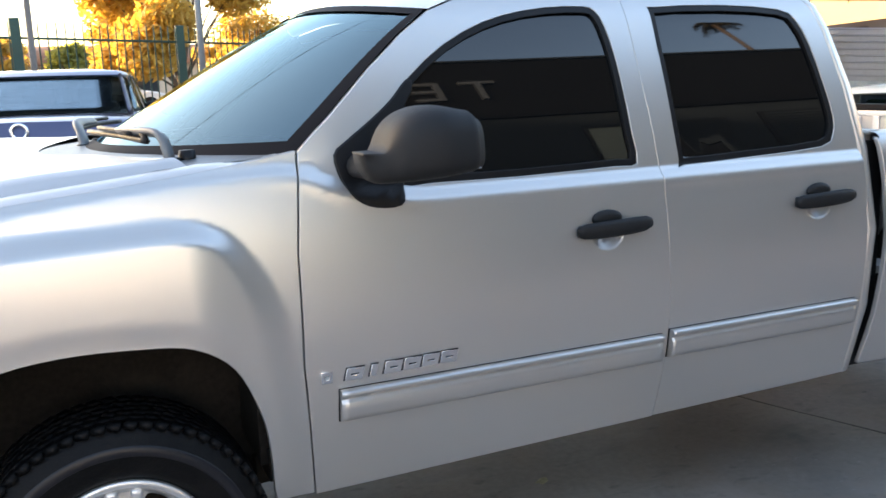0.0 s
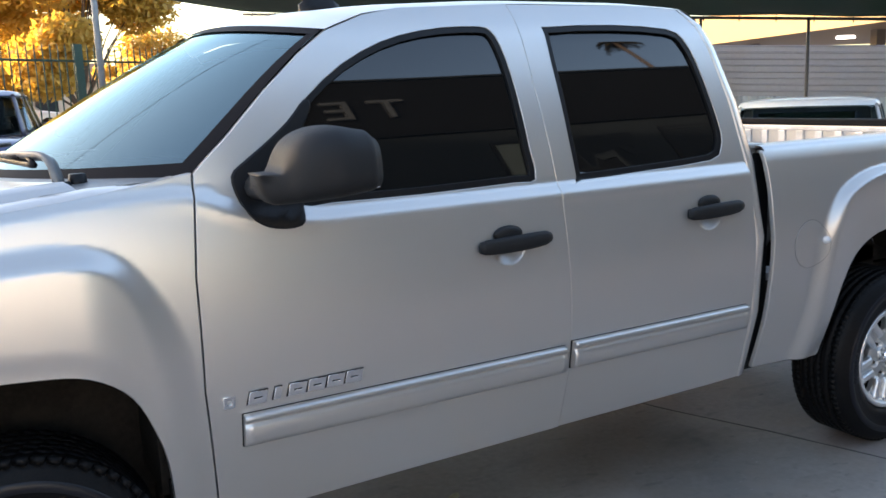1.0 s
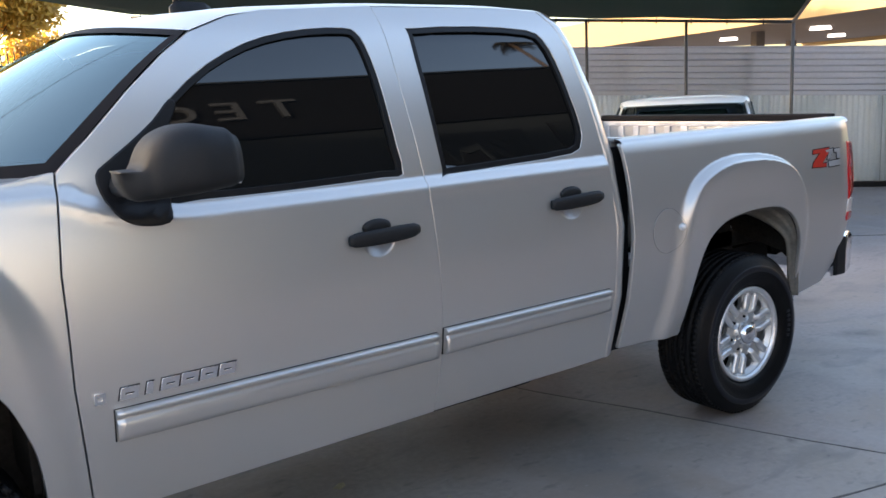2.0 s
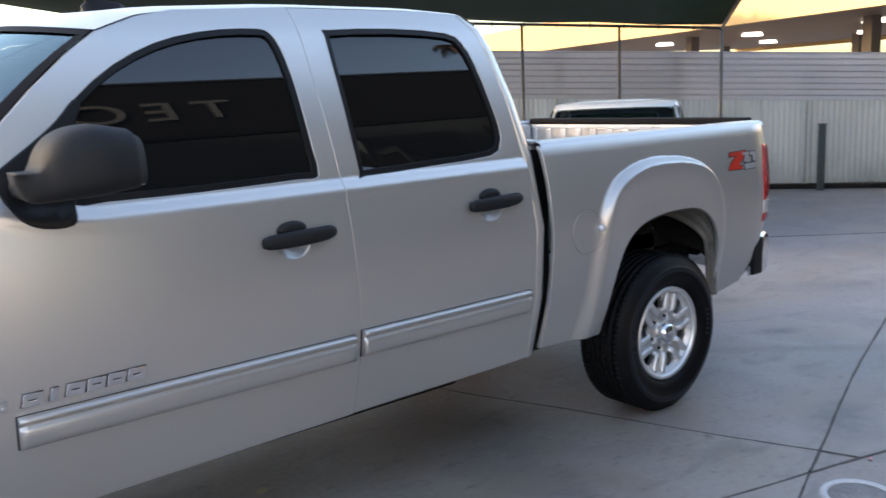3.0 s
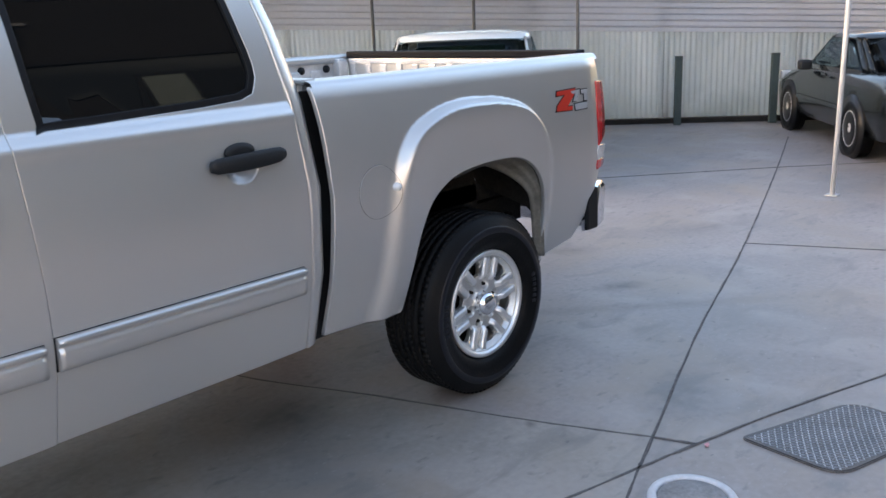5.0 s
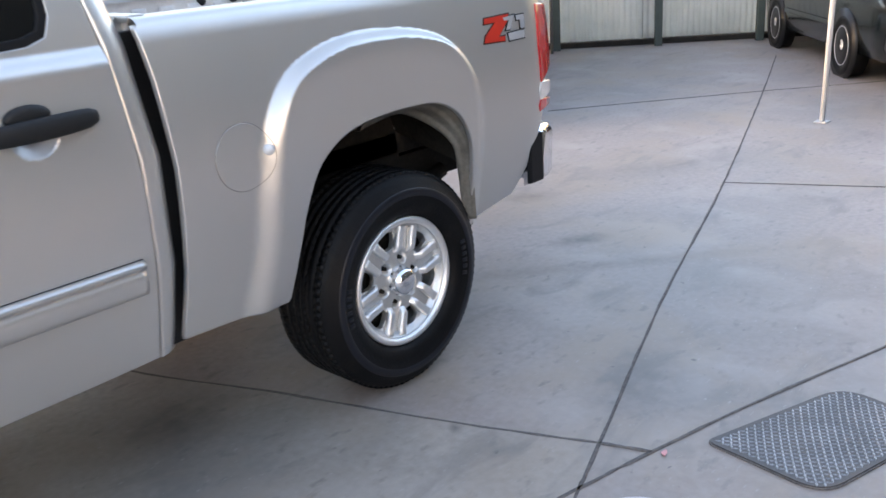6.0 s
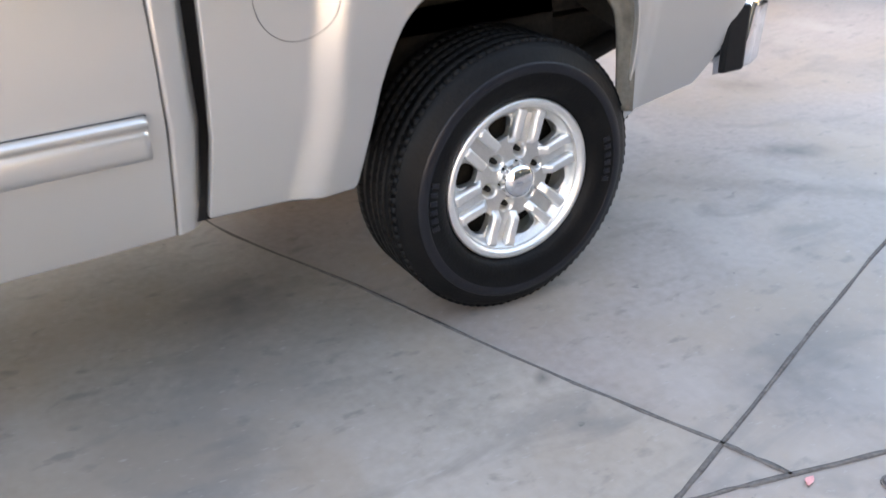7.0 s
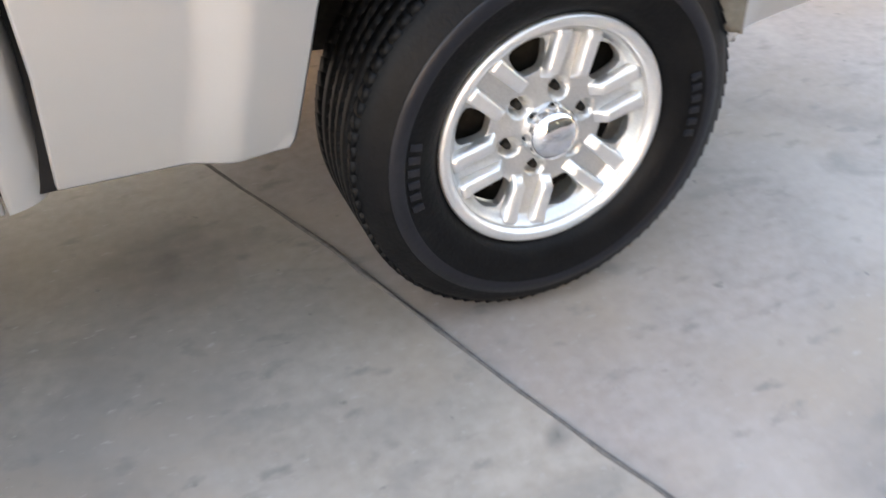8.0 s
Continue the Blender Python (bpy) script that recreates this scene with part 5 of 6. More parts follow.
def plate_outline(cut):
    """The plate's outline with each corner rounded by its own cut."""
    out = []
    for i, p in enumerate(plate_corners):
        a_, b_ = (plate_corners[i - 1] - p).normalized(), (plate_corners[(i + 1) % 4] - p).normalized()
        q0, q1 = p + a_ * cut[i], p + b_ * cut[i]
        for k in range(7):
            t = k / 6
            q = q0.lerp(p, t).lerp(p.lerp(q1, t), t)
            out.append((q.x, q.y))
    return out


tp = root("tread_plate", (4.1, -1.3, 0), "steel chequer-plate cover set in the concrete", "cover plate", kind="structure")
edge = plate_outline((0.035, 0.11, 0.10, 0.09))
for name, grow_by, z1, material in (("plate", 0.0, 0.009, TREAD_PLATE), ("plate_frame", 0.005, 0.005, JOINT)):
    pts = grown(edge, grow_by) if grow_by else edge
    bm = bmesh.new()
    top, low = [bm.verts.new((x, y, z1)) for x, y in pts], [bm.verts.new((x, y, -0.01)) for x, y in pts]
    bm.faces.new(top)
    for i in range(len(pts)):
        bm.faces.new((low[i - 1], low[i], top[i], top[i - 1]))
    bmesh.ops.recalc_face_normals(bm, faces=bm.faces)
    link(name, bm, material, tp, smooth=False)
bm = bmesh.new()
for i in range(36):
    for j in range(25):
        u, v = (i + 0.5) / 36, (j + 0.5) / 25
        p = plate_corners[0].lerp(plate_corners[1], u).lerp(plate_corners[3].lerp(plate_corners[2], u), v)
        if inside(edge, p.x, p.y) < 0.009:
            continue
        m = Matrix.Translation((p.x, p.y, 0.009)) @ pose(0, 0, 0, 0, 0, -20 + (45 if (i + j) % 2 else -45))
        c = [bm.verts.new(m @ Vector(q)) for q in ((-0.0125, 0, 0), (0, -0.0042, 0), (0.0125, 0, 0), (0, 0.0042, 0))]
        t = [bm.verts.new(m @ Vector(q)) for q in ((-0.006, 0, 0.0024), (0.006, 0, 0.0024))]
        for f in ((c[0], c[1], t[1], t[0]), (c[1], c[2], t[1]), (c[2], c[3], t[0], t[1]), (c[3], c[0], t[0])):
            bm.faces.new(f)
link("plate_studs", bm, mat("stud_steel", (0.31, 0.31, 0.32), 0.36, 0.85, 0.35, 8, 90, 0.05), tp, smooth=False)["kind"] = "stuff"

# ---- building behind the camera ----
BY, BH = -6.2, 6.2
bld = root("building", (0, BY, 0), "dark-fronted building with white sign letters, facing the yard", "building", kind="structure")
boxed("facade", (1.9, BY - 0.4, 0), (24, BY, BH), FACADE, bld, "", 0.0)
boxed("facade_base", (1.9, BY + 0.003, 0), (24, BY + 0.08, 4.3), FACADE_LIGHT, bld, "", 0.0)
boxed("ledge", (1.9, BY + 0.003, 4.3), (24, BY + 0.16, 4.42), FACADE, bld, "", 0.01)
boxed("roof_slab", (1.9, BY - 9, BH - 0.4), (24, BY - 0.4, BH - 0.2), FACADE, bld, "", 0.0)
boxed("parapet", (1.9, BY - 0.42, BH), (24, BY + 0.06, BH + 0.06), FACADE_LIGHT, bld, "", 0.01)
for x0, w_, z0 in ((5.6, 2.1, 2.4),):
    win = boxed("window", (x0, BY + 0.06, z0), (x0 + w_, BY + 0.10, z0 + 1.5), SEAL, bld, "", 0.01)
    for k in range(22):
        boxed("slat", (x0 + 0.62, BY + 0.101, z0 + 0.06 + 0.064 * k), (x0 + w_ - 0.06, BY + 0.112, z0 + 0.092 + 0.064 * k), FACADE_LIGHT, win, "", 0.0)
    boxed("curtain", (x0 + 0.06, BY + 0.101, z0 + 0.06), (x0 + 0.56, BY + 0.108, z0 + 1.42), mat("pale_curtain", (0.16, 0.20, 0.19), 0.8), win, "", 0.0)
shutter = boxed("shutter", (8.2, BY + 0.06, 0.05), (13.0, BY + 0.10, 4.0), SEAL, bld, "grey slatted roller shutter", 0.0)
for k in range(42):
    boxed("slat", (8.25, BY + 0.101, 0.10 + 0.092 * k), (12.95, BY + 0.118, 0.165 + 0.092 * k), FACADE_LIGHT, shutter, "", 0.004)
for ch, x0 in (("T", 4.62), ("E", 3.98), ("O", 3.28)):
    cu = bpy.data.curves.new("letter", "FONT")
    cu.body, cu.size, cu.extrude, cu.align_x = ch, 0.82, 0.03, "CENTER"
    tmp = bpy.data.objects.new("letter", cu)
    me = bpy.data.meshes.new_from_object(tmp)
    bpy.data.objects.remove(tmp)
    me.materials.append(BADGE_GREY)
    ob = new("sign_letter", me)
    ob.parent = bld
    ob.matrix_parent_inverse = bld.matrix_basis.inverted()
    ob.matrix_basis = Matrix.Translation((x0, BY + 0.06, 4.95)) @ pose(0, 0, 0, 90, 0, 180)
bld.matrix_basis = Matrix.Translation((0, BY, 0)) @ pose(0, 0, 0, 0, 0, 2.5)

# an unseen pale plaster wall beside the dark building, added to bounce and limit light
PLASTER = mat("pale_plaster", (0.62, 0.65, 0.69), 0.8, 0, 0.08, 0.6, 25, 0.2, stain=(0.50, 0.52, 0.54), stain_scale=0.4)
pw = boxed("added_wall_south", (-17, -9.6, 0), (1.7, -9.3, 3.8), PLASTER, None, "", 0.0)
tagged(pw, "unseen pale plaster wall added beside the dark building to shape the light", "wall", kind="structure")
# a second unseen wall, added to keep the low western glow from under the pickup
tagged(boxed("added_wall_west", (-13.3, -9.3, 0), (-13.0, 14.0, 4.0), PLASTER, None, "", 0.0), "tall plain plaster wall, added unseen to block low sky glow", "wall", kind="structure")


# ---- parked cars ----
CAR_GLASS = mat("car_glass", (0.035, 0.042, 0.047), 0.02, 0, 0.1, 2, 20)
CAR_GLASS.node_tree.nodes["Principled BSDF"].inputs["IOR"].default_value = 1.75


CAR_PANE = glass_mat("car_pane", (0.62, 0.74, 0.74), 0.18)
CAR_PANE.node_tree.nodes["Fresnel"].inputs[0].default_value = 1.32
CAR_PANE.node_tree.nodes["Glossy BSDF"].inputs[0].default_value = (0.42, 0.52, 0.56, 1)
RIM_SILVER = mat("silver_rim", (0.66, 0.66, 0.67), 0.35, 0.25, 0.05, 5, 60)


def build_car(name, label, paint, place, heading, length=4.4, width=1.70, height=1.42, base=2.6, coupe=False, waist=0.955):
    """A parked car, its nose along +x before it is turned; heading: degrees from +x."""
    car = new(name)
    tagged(car, label, "car")
    hw, r = width / 2, 0.30
    xf, xr = length / 2, -length / 2
    deck, hood, belt = waist + 0.025, waist - 0.055, waist - 0.025

    def deck_z(x):
        return float(np.interp(x, [xr, xr + 0.12, xr + 0.75, xf - 1.25, xf - 0.25, xf], [0.80 if coupe else deck - 0.035, deck - 0.008, deck, belt + 0.02, hood - 0.10, 0.66]))

    def half(x):
        return hw * float(np.interp(x, [xr, xr + 0.15, xr + 0.6, xf - 0.7, xf - 0.15, xf], [0.80, 0.93, 1.0, 1.0, 0.90, 0.70]))

    bm = bmesh.new()
    rings = []
    for x in [xr, xr + 0.008, xr + 0.05, xr + 0.15, xr + 0.35, xr + 0.75, -0.4, 0.3, 0.8, xf - 0.9, xf - 0.45, xf - 0.15, xf - 0.04, xf]:
        h, d = half(x), deck_z(x)
        lift = 0.10 if abs(x) > length / 2 - 0.1 else 0.0
        prof = [(0.80, 0.20 + lift), (0.97, 0.26 + lift), (1.0, 0.48), (0.995, min(0.66, d - 0.12)), (0.95, d - 0.07), (0.89, d - 0.015), (0.6, d + 0.012), (0.0, d + 0.02)]
        ring = [(x, h * a, z) for a, z in prof] + [(x, -h * a, z) for a, z in prof[-2::-1]]
        rings.append(ring)
    loft(bm, rings)
    bmesh.ops.recalc_face_normals(bm, faces=bm.faces)
    body = link("body", bm, paint, car)
    # greenhouse: base and roof outlines
    x_rb, x_fb = xr + (0.62 if not coupe else 0.70), xf - 1.12
    x_rt, x_ft = x_rb + 0.72, x_fb - 0.78
    zb, zt = waist, height
    hb, ht = hw * 0.90, hw * 0.76
    base_pts = [(x_rb, hb * 0.90), (x_rb + 0.28, hb), (x_fb - 0.35, hb), (x_fb, hb * 0.86)]
    top_pts = [(x_rt, ht * 0.92), (x_rt + 0.15, ht), (x_ft - 0.12, ht), (x_ft, ht * 0.92)]
    x_mid = (x_rt + x_ft) / 2

    def cage_ring(t, s, shrink=1.0):
        row = [((bx + (tx - bx) * s - x_mid) * (0.5 + 0.5 * shrink) + x_mid, (by + (ty - by) * s) * shrink, zb + (zt - zb) * t) for (bx, by), (tx, ty) in zip(base_pts, top_pts)]
        return row + [(x, -y, z) for x, y, z in row[::-1]]

    # roof skin with a rounded edge, and the sill under the windows
    bm = bmesh.new()
    loft(bm, [cage_ring(0.85, 0.87), cage_ring(0.90, 0.93), cage_ring(0.945, 0.985), cage_ring(0.972, 1.0, 0.97), cage_ring(0.995, 1.0, 0.88), cage_ring(1.03, 1.0, 0.6), cage_ring(1.045, 1.0, 0.2)])
    bmesh.ops.recalc_face_normals(bm, faces=bm.faces)
    link("roof", bm, paint, car)
    bm = bmesh.new()
    loft(bm, [cage_ring(-0.06, 0.0, 1.01), cage_ring(0.09, 0.09)], caps=False)
    bmesh.ops.recalc_face_normals(bm, faces=bm.faces)
    link("window_sill", bm, paint, car)
    # cabin: parcel shelf and dashboard, seats
    boxed("cabin_floor", (x_rb + 0.02, -hb * 0.9, zb + 0.002), (x_fb - 0.05, hb * 0.9, zb + 0.03), SEAL, car, "", 0.0)
    for y in (-0.36, 0.36):
        boxed("front_seat", (0.02, y - 0.24, zb - 0.05), (0.16, y + 0.24, zb + 0.16), SEAT, car, "", 0.05)
        boxed("headrest", (0.04, y - 0.12, zb + 0.17), (0.13, y + 0.12, zb + 0.33), SEAT, car, "", 0.04)
    for y in (-0.42, 0.0, 0.42):
        boxed("headrest", (x_rb + 0.50, y - 0.13, zb + 0.10), (x_rb + 0.60, y + 0.13, zb + 0.24), SEAT, car, "", 0.04)
    boxed("rear_seat", (x_rb + 0.52, -hb * 0.78, zb - 0.05), (x_rb + 0.68, hb * 0.78, zb + 0.12), SEAT, car, "", 0.05)

    def quad(nm, pts, material, push):
        """A pane a little proud of the cage: four corners, with a slight bow."""
        a, b, c, d = (Vector(p) for p in pts)
        nrm = (b - a).cross(d - a).normalized()
        q = bmesh.new()
        n = 6
        g = [[q.verts.new((a.lerp(b, i / n)).lerp(d.lerp(c, i / n), j / n) + nrm * (push + 0.02 * math.sin(math.pi * i / n) * 0.5)) for j in range(n + 1)] for i in range(n + 1)]
        for i in range(n):
            for j in range(n):
                q.faces.new((g[i][j], g[i + 1][j], g[i + 1][j + 1], g[i][j + 1]))
        bmesh.ops.solidify(q, geom=list(q.faces), thickness=-0.006)
        return link(nm, q, material, car)

    def on_cage(i, t, f, mirror=1):
        """A place on the cage between base corner i and i + 1, at height t."""
        (ax, ay), (bx, by) = base_pts[i], base_pts[i + 1]
        (cx, cy), (dx, dy) = top_pts[i], top_pts[i + 1]
        s = min(1, t * 1.02)
        p, q = Vector((ax + (bx - ax) * f, ay + (by - ay) * f, 0)), Vector((cx + (dx - cx) * f, cy + (dy - cy) * f, 0))
        v = p.lerp(q, s)
        return (v.x, mirror * v.y, zb + (zt - zb) * t)

    def end_pane(nm, k, sign):
        (bx, by), (tx, ty) = base_pts[k], top_pts[k]
        f = lambda t: (bx + (tx - bx) * t, (by + (ty - by) * t) * 0.985, zb + (zt - zb) * t)
        lo, hi = f(0.07), f(0.86)
        pts = [(lo[0], lo[1], lo[2]), (lo[0], -lo[1], lo[2]), (hi[0], -hi[1], hi[2]), (hi[0], hi[1], hi[2])]
        if sign > 0:
            pts = [pts[1], pts[0], pts[3], pts[2]]
        return quad(nm, pts, TINTED if coupe else CAR_PANE, 0.006)

    end_pane("rear_window", 0, -1)
    end_pane("windshield", 3, 1)
    for m_ in (1, -1):
        spans = ((0.02, 0.47), (0.53, 0.99)) if not coupe else ((0.30, 0.99),)
        for f0, f1 in spans:
            pts = [on_cage(1, 0.08, f0, m_), on_cage(1, 0.08, f1, m_), on_cage(1, 0.86, f1, m_), on_cage(1, 0.86, f0, m_)]
            quad("side_window", pts if m_ < 0 else [pts[1], pts[0], pts[3], pts[2]], CAR_PANE, 0.007)
        pts = [on_cage(0, 0.10, 0.45, m_), on_cage(0, 0.10, 0.98, m_), on_cage(0, 0.80, 0.98, m_), on_cage(0, 0.55, 0.60, m_)]
        if coupe:
            pts = [on_cage(1, 0.10, -0.05, m_), on_cage(1, 0.10, 0.25, m_), on_cage(1, 0.84, 0.25, m_), on_cage(1, 0.70, 0.02, m_)]
        quad("quarter_window", pts if m_ < 0 else [pts[1], pts[0], pts[3], pts[2]], CAR_PANE, 0.007)
        for seg, f0, f1 in ((0, -0.02, 0.44), (2, 0.0, 1.0), *(((1, 0.47, 0.53),) if not coupe else ((1, 0.25, 0.30), (0, 0.44, 0.95)))):
            pts = [on_cage(seg, 0.04, f0, m_), on_cage(seg, 0.04, f1, m_), on_cage(seg, 0.90, f1, m_), on_cage(seg, 0.90, f0, m_)]
            quad("pillar", pts if m_ < 0 else [pts[1], pts[0], pts[3], pts[2]], paint, 0.002)
        bm = bmesh.new()
        box(bm, (-0.07, -0.05, -0.06), (0.07, 0.10, 0.06), Matrix.Translation((x_fb - 0.54, m_ * (hb + 0.09), zb + 0.025)), 0.03)
        link("mirror", bm, PLASTIC, car)
        lamp = boxed("tail_lamp", (xr - 0.012, min(m_ * 0.45 * hw, m_ * 0.90 * hw), waist - 0.255), (xr + 0.14, max(m_ * 0.45 * hw, m_ * 0.90 * hw), waist - 0.105), RED_LENS, car, "", 0.02)
        boxed("lamp_window", (xr - 0.018, min(m_ * 0.45 * hw, m_ * 0.88 * hw), waist - 0.255), (xr + 0.02, max(m_ * 0.45 * hw, m_ * 0.88 * hw), waist - 0.20), CLEAR_LENS, lamp, "", 0.008)
        boxed("headlight", (xf - 0.16, min(m_ * 0.45 * hw, m_ * 0.86 * hw), 0.60), (xf - 0.02, max(m_ * 0.45 * hw, m_ * 0.86 * hw), 0.72), CLEAR_LENS, car, "", 0.02)
        for k in ((0.0,) if coupe else (0.05, -0.90)):
            boxed("door_handle", (-0.30 + k, min(m_ * hw, m_ * (hw + 0.02)), 0.80), (-0.14 + k, max(m_ * hw, m_ * (hw + 0.02)), 0.83), paint, car, "", 0.008)
        boxed("side_moulding", (-base / 2 + 0.36, min(m_ * hw, m_ * (hw + 0.014)), 0.46), (base / 2 - 0.36, max(m_ * hw, m_ * (hw + 0.014)), 0.51), paint, car, "", 0.006)
        for x in (-base / 2, base / 2):
            bm = bmesh.new()
            revolve(bm, [(r + 0.05, -0.02), (r + 0.05, 0.012), (0.05, 0.012)], 36)
            bmesh.ops.recalc_face_normals(bm, faces=bm.faces)
            bmesh.ops.transform(bm, matrix=Matrix.Translation((x, m_ * (hw - 0.001), r + 0.01)) @ pose(0, 0, 0, 0, 0, 0 if m_ > 0 else 180), verts=bm.verts)
            link("wheel_arch", bm, SEAL, car)
            w = new("wheel")
            w.parent = car
            bm = bmesh.new()
            revolve(bm, [(0.19, 0.0), (0.20, 0.012), (0.25, 0.022), (0.285, 0.012), (r, -0.02), (r, -0.16), (0.19, -0.17)], 40)
            bmesh.ops.recalc_face_normals(bm, faces=bm.faces)
            tyre = link("tyre", bm, TYRE, w)
            bm = bmesh.new()
            revolve(bm, [(0.195, 0.006), (0.188, 0.014), (0.178, 0.008), (0.17, -0.03), (0.0, -0.03)], 40)
            for j in range(5):
                m2 = pose(0, 0, 0, 0, 72 * j) @ Matrix.Translation((0.10, -0.012, 0))
                box(bm, (-0.09, -0.012, -0.026), (0.085, 0.016, 0.026), m2, 0.008)
            rim = link("rim", bm, RIM_SILVER, w)
            w.matrix_basis = Matrix.Translation((x, m_ * hw, r)) @ pose(0, 0, 0, 0, 20, 0 if m_ > 0 else 180)
    boxed("rear_bumper", (xr - 0.05, -hw * 0.90, 0.30), (xr + 0.20, hw * 0.90, 0.56), paint, car, "", 0.06)
    boxed("number_plate", (xr - 0.054, -0.17, 0.58), (xr - 0.02, 0.17, 0.68), WHITE_SIGN, car, "", 0.004)
    bm = bmesh.new()
    revolve(bm, [(0.040, 0.0), (0.056, 0.008), (0.062, 0.0)], 24)
    bmesh.ops.recalc_face_normals(bm, faces=bm.faces)
    bmesh.ops.transform(bm, matrix=Matrix.Translation((xr - 0.006, 0, waist - 0.055)) @ pose(0, 0, 0, 0, 0, 90), verts=bm.verts)
    link("badge", bm, CHROME, car)
    car.matrix_basis = Matrix.Translation(place) @ pose(0, 0, 0, 0, 0, heading)
    return car


BLUE_PAINT = mat("slate_blue_paint", (0.085, 0.09, 0.165), 0.3, 0.5, 0.05, 1, 700, 0, 0.9)
WHITE_PAINT = mat("white_paint", (0.74, 0.76, 0.75), 0.35, 0.0, 0.03, 1, 300, 0, 0.8)
DARK_PAINT = mat("dark_green_paint", (0.006, 0.0075, 0.0075), 0.2, 0.0, 0.08, 1, 700, 0, 0.3)
N_DEG = math.degrees(math.atan2(WALL_IN.y, WALL_IN.x))

build_car("sedan", "slate-blue sedan parked facing the fence", BLUE_PAINT, (-0.02, 6.62, 0.465), 83.0, 4.45, 1.72, 1.362, waist=0.985)
# white car: its roof's rear edge lies just over the pickup's bed
build_car("sedan", "white sedan parked nose to the metal wall", WHITE_PAINT, (8.49, 4.31, 0), N_DEG, 4.3, 1.80, 1.45)
fl, rl = Vector((12.55, 2.28, 0)), Vector((10.70, 0.88, 0))
hd = (fl - rl).normalized()
mid = (fl + rl) / 2 + Vector((hd.y, -hd.x, 0)) * 0.83
build_car("coupe", "black-green coupe parked nose to the metal wall", DARK_PAINT, (mid.x, mid.y, 0), math.degrees(math.atan2(hd.y, hd.x)), 4.20, 1.62, 1.27, 2.34, True, 0.86)

# ---- shade canopy over the cars along the wall ----
CANVAS = mat("green_shade_cloth", (0.012, 0.045, 0.034), 0.8, 0, 0.12, 2, 120, 0.1)


def canopy_pt(s, out):
    z = 2.36 - 0.075 * (s + 1.42) + 0.035 * out
    return wall_pt(s, out, z)


can = root("shade_canopy", canopy_pt(-6, 2), "dark green shade cloth canopy on thin steel posts", "canopy")
bm = bmesh.new()
rows = []
for i in range(13):
    s = -12.3 + (12.3 - 1.42) * i / 12
    row = []
    for j in range(7):
        out = 0.45 + 3.5 * j / 6
        p = Vector(canopy_pt(s, out))
        sag = 0.05 * math.sin(math.pi * ((i * 0.5) % 1)) + 0.03 * math.sin(math.pi * j / 6)
        row.append(bm.verts.new(p + Vector((0, 0, 0.05 - sag * 0.5))))
    rows.append(row)
for a, b in zip(rows, rows[1:]):
    for j in range(6):
        bm.faces.new((a[j], a[j + 1], b[j + 1], b[j]))
bmesh.ops.solidify(bm, geom=list(bm.faces), thickness=0.004)
link("cloth", bm, CANVAS, can)
bm = bmesh.new()
tube(bm, [canopy_pt(-12.3, 0.45), canopy_pt(-1.42, 0.45)], 0.022, 8)
tube(bm, [canopy_pt(-1.42, 0.45), canopy_pt(-1.42, 3.95)], 0.022, 8)
tube(bm, [canopy_pt(-12.3, 3.95), canopy_pt(-1.42, 3.95)], 0.022, 8)
link("edge_pipe", bm, DULL_PIPE, can)
for s in (-1.42, -2.86, -4.30, -7.2, -10.1):
    bm = bmesh.new()
    x, y, z = canopy_pt(s, 0.45)
    tube(bm, [(x, y, 0), (x, y, z)], 0.022, 10)
    link("post", bm, DULL_PIPE, can)
for k in range(22):
    s = -12.1 + 0.49 * k
    x, y, z = canopy_pt(s, 0.45)
    bm = bmesh.new()
    tube(bm, [(x, y, z + 0.05), (x - 0.02, y - 0.015, z - 0.05)], 0.008, 5)
    link("tie", bm, SEAL, can)

# ---- filling-station roof beyond the wall ----
YELLOW = mat("yellow_fascia", (0.21, 0.145, 0.055), 0.5, 0, 0.06, 0.4, 10)
SOFFIT = mat("brown_soffit", (0.085, 0.075, 0.07), 0.6, 0, 0.12, 0.5, 8)
LAMP = glow_mat("station_lamp", (1.0, 0.93, 0.82), 1.3)
pa, pb = Vector((31.5, 27.8, 3.4)), Vector((25.2, 11.2, 3.4))
along_f = (pb - pa).normalized()
across_f = Vector((-along_f.y, along_f.x, 0))
if across_f.x < 0:
    across_f = -across_f
st = root("station_roof", (36, 18, 0), "yellow-edged filling-station roof on posts with round lamps", "station roof")


def st_box(nm, a0, a1, c0, c1, z0, z1, material):
    bm = bmesh.new()
    m = Matrix((( along_f.x, across_f.x, 0, pa.x), (along_f.y, across_f.y, 0, pa.y), (0, 0, 1, 0), (0, 0, 0, 1)))
    box(bm, (a0, c0, z0), (a1, c1, z1), m, 0.0)
    bmesh.ops.recalc_face_normals(bm, faces=bm.faces)
    return link(nm, bm, material, st, smooth=False)


st_box("fascia", -8, 34, 0.0, 0.25, 3.4, 4.7, YELLOW)
st_box("soffit", -8, 34, 0.25, 17, 3.5, 3.7, SOFFIT)
st_box("fascia", -8, 34, 17, 17.25, 3.3, 4.7, YELLOW)
for a in (-4, 6, 16, 26):
    for c in (4, 13):
        st_box("post", a, a + 0.4, c, c + 0.4, 0, 3.5, SOFFIT)
for a in (2, 8.5, 15, 21.5, 28):
    for c in (5.5, 11.5):
        bm = bmesh.new()
        bmesh.ops.create_cone(bm, cap_ends=True, segments=24, radius1=0.42, radius2=0.36, depth=0.14, matrix=Matrix.Translation(pa + along_f * a + across_f * c + Vector((0, 0, 0.05))))
        link("lamp", bm, LAMP, st, smooth=False)

